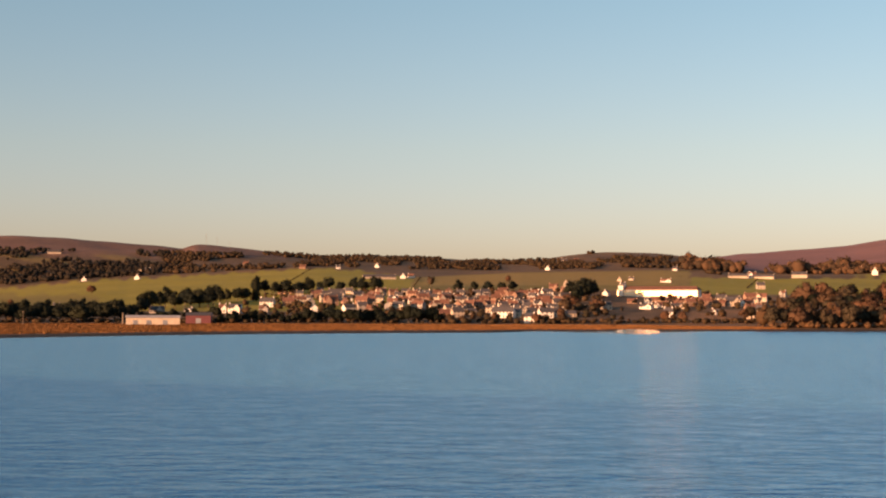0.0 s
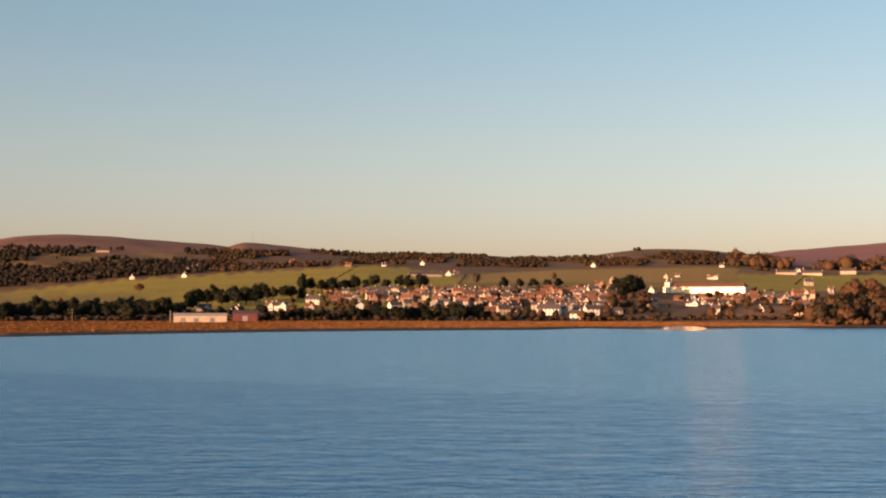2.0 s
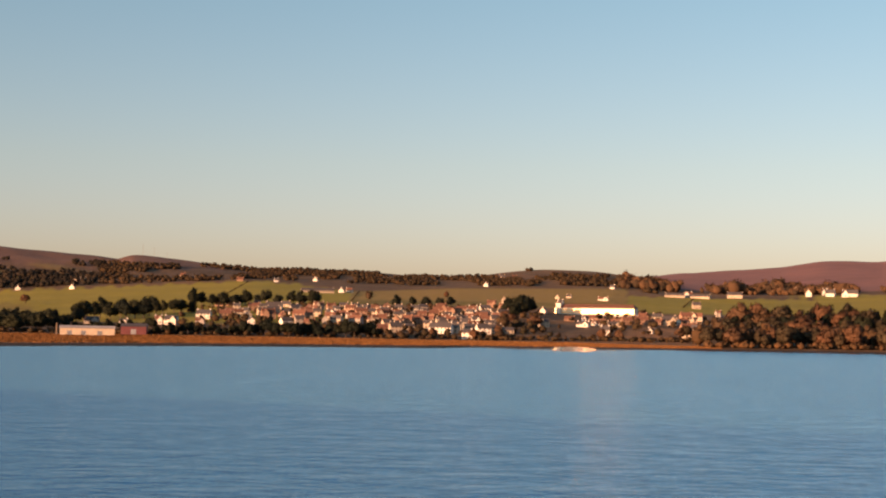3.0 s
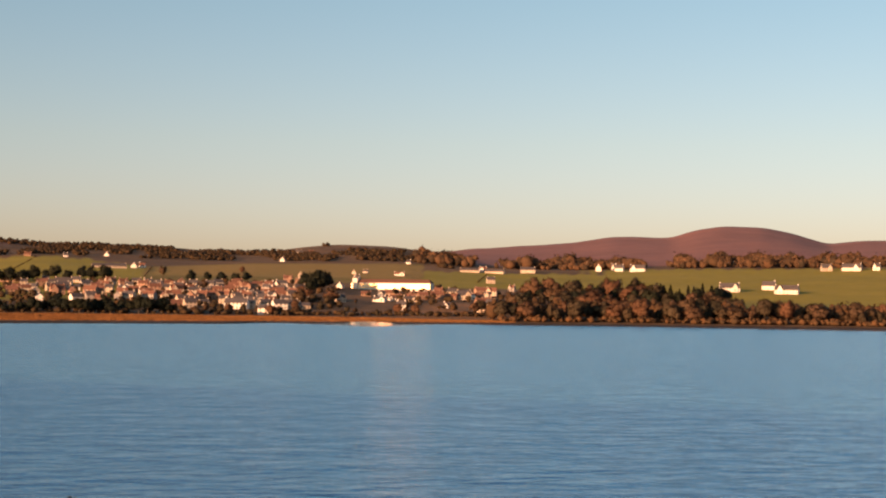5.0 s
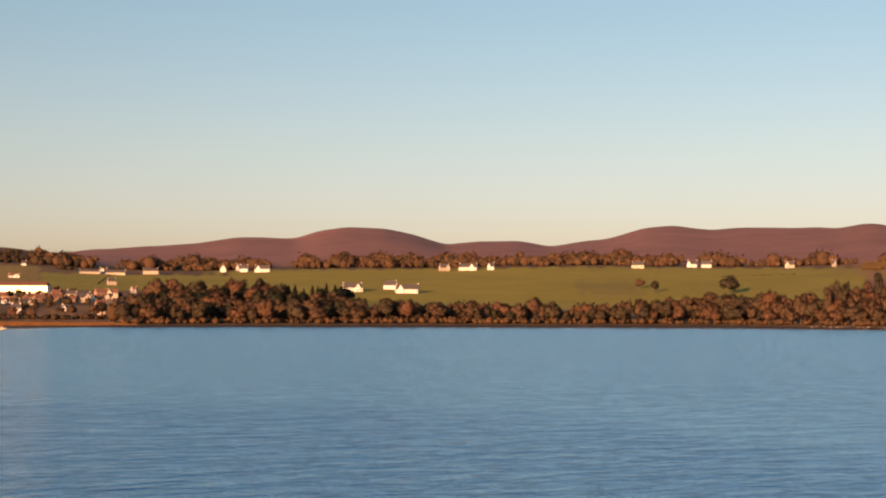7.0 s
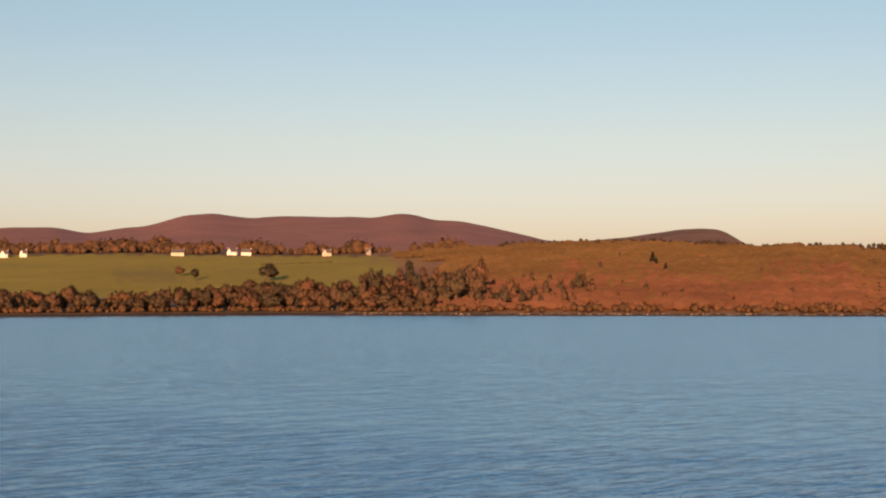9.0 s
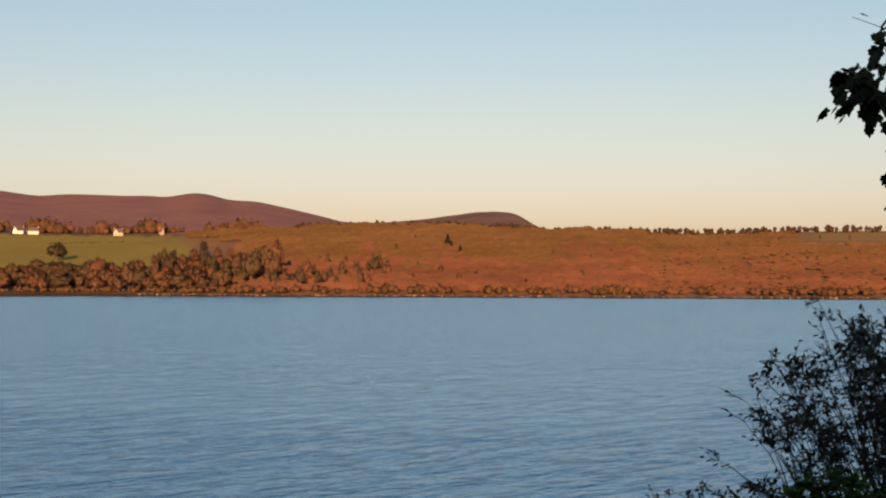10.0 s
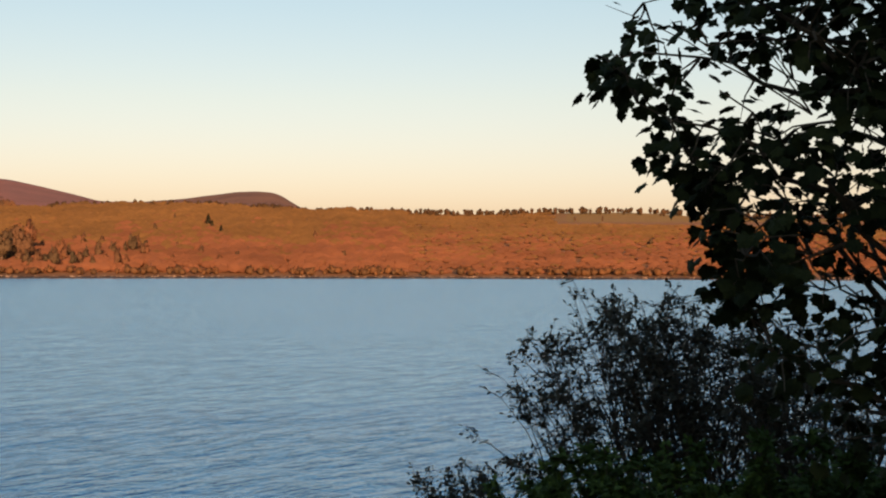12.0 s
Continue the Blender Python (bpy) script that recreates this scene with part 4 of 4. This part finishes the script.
for a, r, z in zip(pa, pr, pz):
    p = at(a, r)
    h_, w_, t_ = g.uniform(0.35, 0.8), g.uniform(1.0, 2.5), g.uniform(0, math.pi)
    for q in (t_, t_ + 1.4):
        dx, dy = math.cos(q) * w_ / 2, math.sin(q) * w_ / 2
        o = len(V)
        V += [(p.x - dx, p.y - dy, z - 0.2), (p.x + dx, p.y + dy, z - 0.2), (p.x + dx * 1.2 + 0.1, p.y + dy * 1.2, z + h_ * 0.8), (p.x + 0.1, p.y, z + h_), (p.x - dx * 1.2 + 0.1, p.y - dy * 1.2, z + h_ * 0.7)]
        quad = (o, o + 1, o + 2, o + 3, o + 4)
        F.append(quad if dy * p.x - dx * p.y < 0 else quad[::-1])
        # reed normals set toward the water, so the bed lights evenly
        N += [(-p / r + Vector((g.normal() * 0.3, g.normal() * 0.3, 0.35))).normalized()[:]] * 5
tagged(leafy(mesh_object("reed_bed", V, F, REED), np.array(N)), "orange-brown dry reeds covering the salt marsh", "reeds", kind="stuff")

# hedges that divide the fields
for az0, el0, az1, el1 in ((-6.3, 0.9, -5.3, 1.5), (-1.2, 0.8, -0.9, 1.2), (36.6, 1.2, 39.4, 1.3), (12.0, 0.8, 12.4, 1.15)):
    spots_ = []
    for q in range(46):
        u = q / 45
        p = sight(az0 + (az1 - az0) * u, el0 + (el1 - el0) * u, 1250.0)
        spots_.append((az0 + (az1 - az0) * u, math.hypot(p.x, p.y)))
    stuff_trees("hedge", spots_, HEDGE, "thin dark hedge between two green fields", lo=0.7, hi=2.2, aspect=1.4, seed=int(az0 * 3) % 50 + 60)

# pale stones along the water's edge
V, F, o = [], [], 0
for a in g.uniform(40, 78, 420):
    r = float(shore(a)) + g.uniform(1, 9)
    p = at(a, r)
    s = g.uniform(0.25, 0.7)
    V.append(ICO1_V * (1 + g.uniform(-0.2, 0.2, (len(ICO1_V), 1))) * (s * 1.6, s, s * 0.6) + (p.x, p.y, float(height(a, r))))
    F.append(ICO1_F + o)
    o += len(ICO1_V)
tagged(mesh_object("shore_stones", np.concatenate(V).tolist(), np.concatenate(F).tolist(), CREAM), "pale stones along the far shore", "stones", kind="stuff")

# ---- the near bank ----


def leaf_shape(kind):
    """A leaf in its own plane, stalk at the origin, about one unit long."""
    if kind == "sycamore":
        half = [(0.0, 0.0), (0.22, -0.06), (0.45, 0.0), (0.4, 0.18), (0.6, 0.34), (0.47, 0.45), (0.42, 0.64), (0.22, 0.68), (0.0, 0.95)]
        pts = half + [(-x, y) for x, y in reversed(half[1:-1])]
    else:
        half = [(0.0, 0.0), (0.26, 0.3), (0.23, 0.65), (0.0, 1.0)]
        pts = half + [(-x, y) for x, y in reversed(half[1:-1])]
    v = [(x, y - 0.05, -0.35 * x * x - 0.12 * y * y + 0.1 * abs(x)) for x, y in pts] + [(0, 0.4, 0.05)]
    c_ = len(pts)
    return np.array(v), [(q, (q + 1) % c_, c_) for q in range(c_)]


def leaves_mesh(name, spots, kind, size, mat, parent, rng, droop=0.5):
    lv, lf = leaf_shape(kind)
    lf = np.array(lf)
    V, F = [], []
    for q, (p, d) in enumerate(spots):
        m = leaf_turn(d, rng, droop)
        s = size * rng.uniform(0.7, 1.2)
        V.append((lv * s) @ np.array(m.to_3x3()).T + np.array(p))
        F.append(lf + q * len(lv))
    return mesh_object(name, np.concatenate(V).tolist(), np.concatenate(F).tolist(), mat, parent)


def leaf_turn(d, rng, droop):
    y = (Vector(d).normalized() + Vector((rng.uniform(-0.8, 0.8), rng.uniform(-0.8, 0.8), rng.uniform(-0.7, 0.4) - droop))).normalized()
    x = y.cross(Vector((rng.uniform(-0.6, 0.6), rng.uniform(-0.6, 0.6), 1))).normalized()
    return Matrix((x, y, x.cross(y))).transposed().to_4x4()


rng = random.Random(23)
SY = at(81.8, 8.6)
SY.z = ground_at(SY.x, SY.y)
sycamore = empty("sycamore_tree", SY)
tagged(sycamore, "dark leafy sycamore in shade on the near bank", "tree")
V, F = [], []
tube_into(V, F, bend(Vector((0.2, 0, -0.4)), Vector((0, 0.1, 9.5)), 0, 7, rng, 0.06), [0.26, 0.22, 0.2, 0.17, 0.13, 0.1, 0.06, 0.03], 9)


def crown_edge(el):
    """Bearing at which the crown ends towards the water, by height in degrees."""
    return float(np.interp(el, [-9, -5, -3, -1.2, 0.4, 2.4, 4, 5.5, 6.2, 7.0, 9.0, 10.5, 13, 18], [77, 74.2, 72.8, 72.3, 71.9, 71.2, 70.0, 69.9, 68.2, 67.4, 67.1, 69.0, 70, 76]))


def crown_spot(az, el, r):
    return at(az, r, EYE + r * math.tan(radians(el))) - SY


# main boughs rise from the trunk and reach out to the rim; clusters of leaves hang from them
boughs = []
for q in range(34):
    el = -6 + 22 * (q + rng.random()) / 34
    tip = crown_spot(crown_edge(el) + rng.uniform(0.8, 2.2) + (q % 3) * 3.0, el, rng.uniform(7.4, 9.8))
    start = Vector((0, 0, max(1.6, min(9.0, tip.z - rng.uniform(0.3, 1.8)))))
    limb = bend(start, tip, rng.uniform(0.05, 0.4), 9, rng, 0.06)
    tube_into(V, F, limb, [0.032, 0.028, 0.024, 0.02, 0.017, 0.014, 0.011, 0.008, 0.006, 0.004], 6)
    boughs += limb[2:]
spots = []


def cluster(p, count, size):
    joint = min(boughs, key=lambda b0: (b0 - p).length + 0.5 * max(0.0, b0.length - p.length))
    tw = bend(joint, p, 0.06, 4, rng, 0.035)
    tube_into(V, F, tw, [0.009, 0.008, 0.006, 0.005, 0.003], 4)
    out = (p - joint).normalized() if (p - joint).length > 0.01 else Vector((0, 0, -1))
    for e in range(count):
        d = (out * 0.5 + Vector((rng.gauss(0, 0.8), rng.gauss(0, 0.8), rng.gauss(-0.35, 0.6)))).normalized()
        spots.append((tw[rng.randint(2, 4)] + d * rng.uniform(0.02, size), d))


for q in range(720):
    el = -7.5 + 24.5 * rng.random() ** 0.8
    rim = crown_edge(el)
    az = rim + 0.6 + (91 - rim) * rng.random() ** 0.95
    if ((az - 74.5) / 1.3) ** 2 + ((el - 6.9) / 1.5) ** 2 < 1 or (-2.5 < el < 3.5 and rng.random() < 0.28) or (el > 9.6 and az < 71.5) or (el > 5.8 and az < rim + 2.6 and rng.random() < 0.65):
        continue
    cluster(crown_spot(az, el, rng.uniform(7.3, 9.9)), rng.randint(8, 14), 0.3)
# the rim itself, with leaves one by one
for q in range(46):
    el = rng.uniform(-2, 9.4)
    cluster(crown_spot(crown_edge(el) + rng.uniform(0.3, 1.3), el, rng.uniform(7.8, 8.8)), rng.randint(4, 8), 0.18)
# bare twig ends against the sky
for az, el in ((68.0, 10.0), (74.0, 8.2), (74.6, 7.9), (73.6, 7.0)):
    p, q = crown_spot(az, el, 8.3), crown_spot(76.0, 5.6, 8.3)
    tube_into(V, F, bend(q, p, 0.03, 5, rng, 0.015), [0.008, 0.007, 0.006, 0.005, 0.004, 0.002], 4)
mesh_object("trunk", V, F, BARK, sycamore)
rng.shuffle(spots)
lv, lf = leaf_shape("sycamore")
LEAF = bpy.data.meshes.new("leaf")
LEAF.from_pydata((lv * 0.095).tolist(), [], lf)
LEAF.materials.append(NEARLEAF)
near_first = sorted(spots, key=lambda s: s[0].x - 0.4 * s[0].y + abs(s[0].z - 2.6))
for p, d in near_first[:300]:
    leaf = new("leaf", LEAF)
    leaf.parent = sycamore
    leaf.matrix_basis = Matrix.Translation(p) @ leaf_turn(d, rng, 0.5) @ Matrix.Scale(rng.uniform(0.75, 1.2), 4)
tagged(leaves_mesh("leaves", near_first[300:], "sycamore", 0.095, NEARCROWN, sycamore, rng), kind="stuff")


def make_bush(name, az, r, tall, spread, stems, leaves, leaf, mat, label, seed, twigs=20, lean=0.0, branches=0):
    """A many-stemmed shrub: stems that fan out from the base, twigs and small leaves."""
    rng = random.Random(seed)
    base = at(az, r)
    base.z = ground_at(base.x, base.y)
    root = tagged(empty(name, base), label, "bush", "bushes on the near bank")
    spots = []
    for q in range(stems):
        V, F = [], []
        a = rng.uniform(0, 2 * math.pi)
        k = math.sqrt(rng.uniform(0.02, 1.0))
        tip = Vector((math.cos(a) * spread * k, math.sin(a) * spread * k, tall * (1 - 0.17 * k ** 4) * (0.58 + 0.41 * rng.random() ** 0.6)))
        tip -= at(az + 90, 1.0) * lean
        st = Vector((math.cos(a) * 0.25 * k, math.sin(a) * 0.25 * k, -0.2))
        stem = bend(st, tip, 0.05 * tall * rng.uniform(-0.5, 1), 8, rng, 0.06)
        tube_into(V, F, stem, [0.026, 0.022, 0.018, 0.014, 0.011, 0.008, 0.006, 0.005, 0.003], 5)
        shoots = [stem[6:]]
        for s in range(branches):
            i1 = rng.randint(3, 6)
            way = (stem[i1 + 1] - stem[i1]).normalized() + Vector((rng.gauss(0, 0.3), rng.gauss(0, 0.3), 0.15))
            end = stem[i1] + way.normalized() * (stem[8] - stem[i1]).length * rng.uniform(0.7, 1.0)
            shoot = bend(stem[i1], end, 0.03, 5, rng, 0.03)
            tube_into(V, F, shoot, [0.011, 0.009, 0.007, 0.005, 0.004, 0.002], 4)
            shoots.append(shoot[3:])
        for s in range(twigs):
            stem = rng.choice(shoots)
            i0 = rng.randint(1, len(stem) - 1)
            d = ((stem[i0] - stem[i0 - 1]).normalized() * 0.6 + Vector((rng.gauss(0, 0.9), rng.gauss(0, 0.9), rng.gauss(-0.1, 0.6)))).normalized()
            ln = rng.uniform(0.06, 0.24) * tall / 3.5
            tube_into(V, F, bend(stem[i0], stem[i0] + d * ln, 0.0, 2, rng, 0.02), [0.006, 0.004, 0.002], 3)
            for e in range(leaves):
                spots.append((stem[i0] + d * ln * rng.uniform(0.1, 1.05) + Vector((rng.gauss(0, 0.02), rng.gauss(0, 0.02), rng.gauss(0, 0.02))), d))
        mesh_object("stem", V, F, BARK, root)
    tagged(leaves_mesh("leaves", spots, "willow", leaf, mat, root, rng, 0.1), kind="stuff")
    return root


make_bush("willow_bush", 72.4, 14.0, 3.95, 1.25, 52, 8, 0.058, WILLOW, "thin grey-brown willow bush on the near bank", 31, 30, 0.95, 4)
make_bush("willow_bush", 77.5, 13.5, 3.6, 1.4, 60, 8, 0.056, WILLOW, "thin grey-brown willow bush under the sycamore", 32, 26, 0.4, 4)
make_bush("willow_bush", 63.0, 13.0, 2.2, 0.42, 26, 8, 0.05, WILLOW, "low thin willow bush on the near bank", 33, 24, 0.1, 2)
make_bush("bramble_bush", 69.4, 11.0, 2.05, 0.9, 50, 12, 0.07, BRAMBLE, "green bramble thicket in front of the willow", 34)
make_bush("bramble_bush", 76.0, 10.0, 2.05, 1.1, 60, 12, 0.07, BRAMBLE, "green bramble thicket below the sycamore", 35)
make_bush("bramble_bush", 65.0, 11.5, 1.75, 0.6, 34, 11, 0.06, BRAMBLE, "green bramble thicket beside the low willow", 36)


def make_weed(az, el, r, seed):
    rng = random.Random(seed)
    base = at(az, r)
    base.z = ground_at(base.x, base.y)
    top = EYE + r * math.tan(radians(el)) - base.z
    root = tagged(empty("weed_stalk", base), "dead brown weed stalk with a dry seed head", "weed", "dead weeds")
    V, F = [], []
    tube_into(V, F, bend(Vector((0, 0, -0.05)), Vector((0.03, 0.02, top - 0.03)), 0, 5, rng, 0.01), [0.006, 0.005, 0.005, 0.004, 0.003, 0.002], 5)
    mesh_object("stalk", V, F, BARK, root)
    V, F = [], []
    for q in range(9):
        d = Vector((rng.gauss(0, 1), rng.gauss(0, 1), rng.gauss(0.5, 0.6))).normalized()
        s = Vector((0.03, 0.02, top - 0.035))
        tube_into(V, F, [s, s + d * 0.016, s + d * 0.034], [0.004, 0.006, 0.001], 4)
    mesh_object("seed_head", V, F, BARK, root)
    V, F = [], []
    s = Vector((0.025, 0.015, top - 0.1))
    tube_into(V, F, [s, s + Vector((0.02, 0.01, 0.012)), s + Vector((0.035, 0.015, 0.008))], [0.003, 0.007, 0.002], 4)
    mesh_object("dry_leaf", V, F, BARK, root)


make_weed(-4.0, -7.55, 6.0, 41)
make_weed(20.7, -7.75, 6.5, 42)
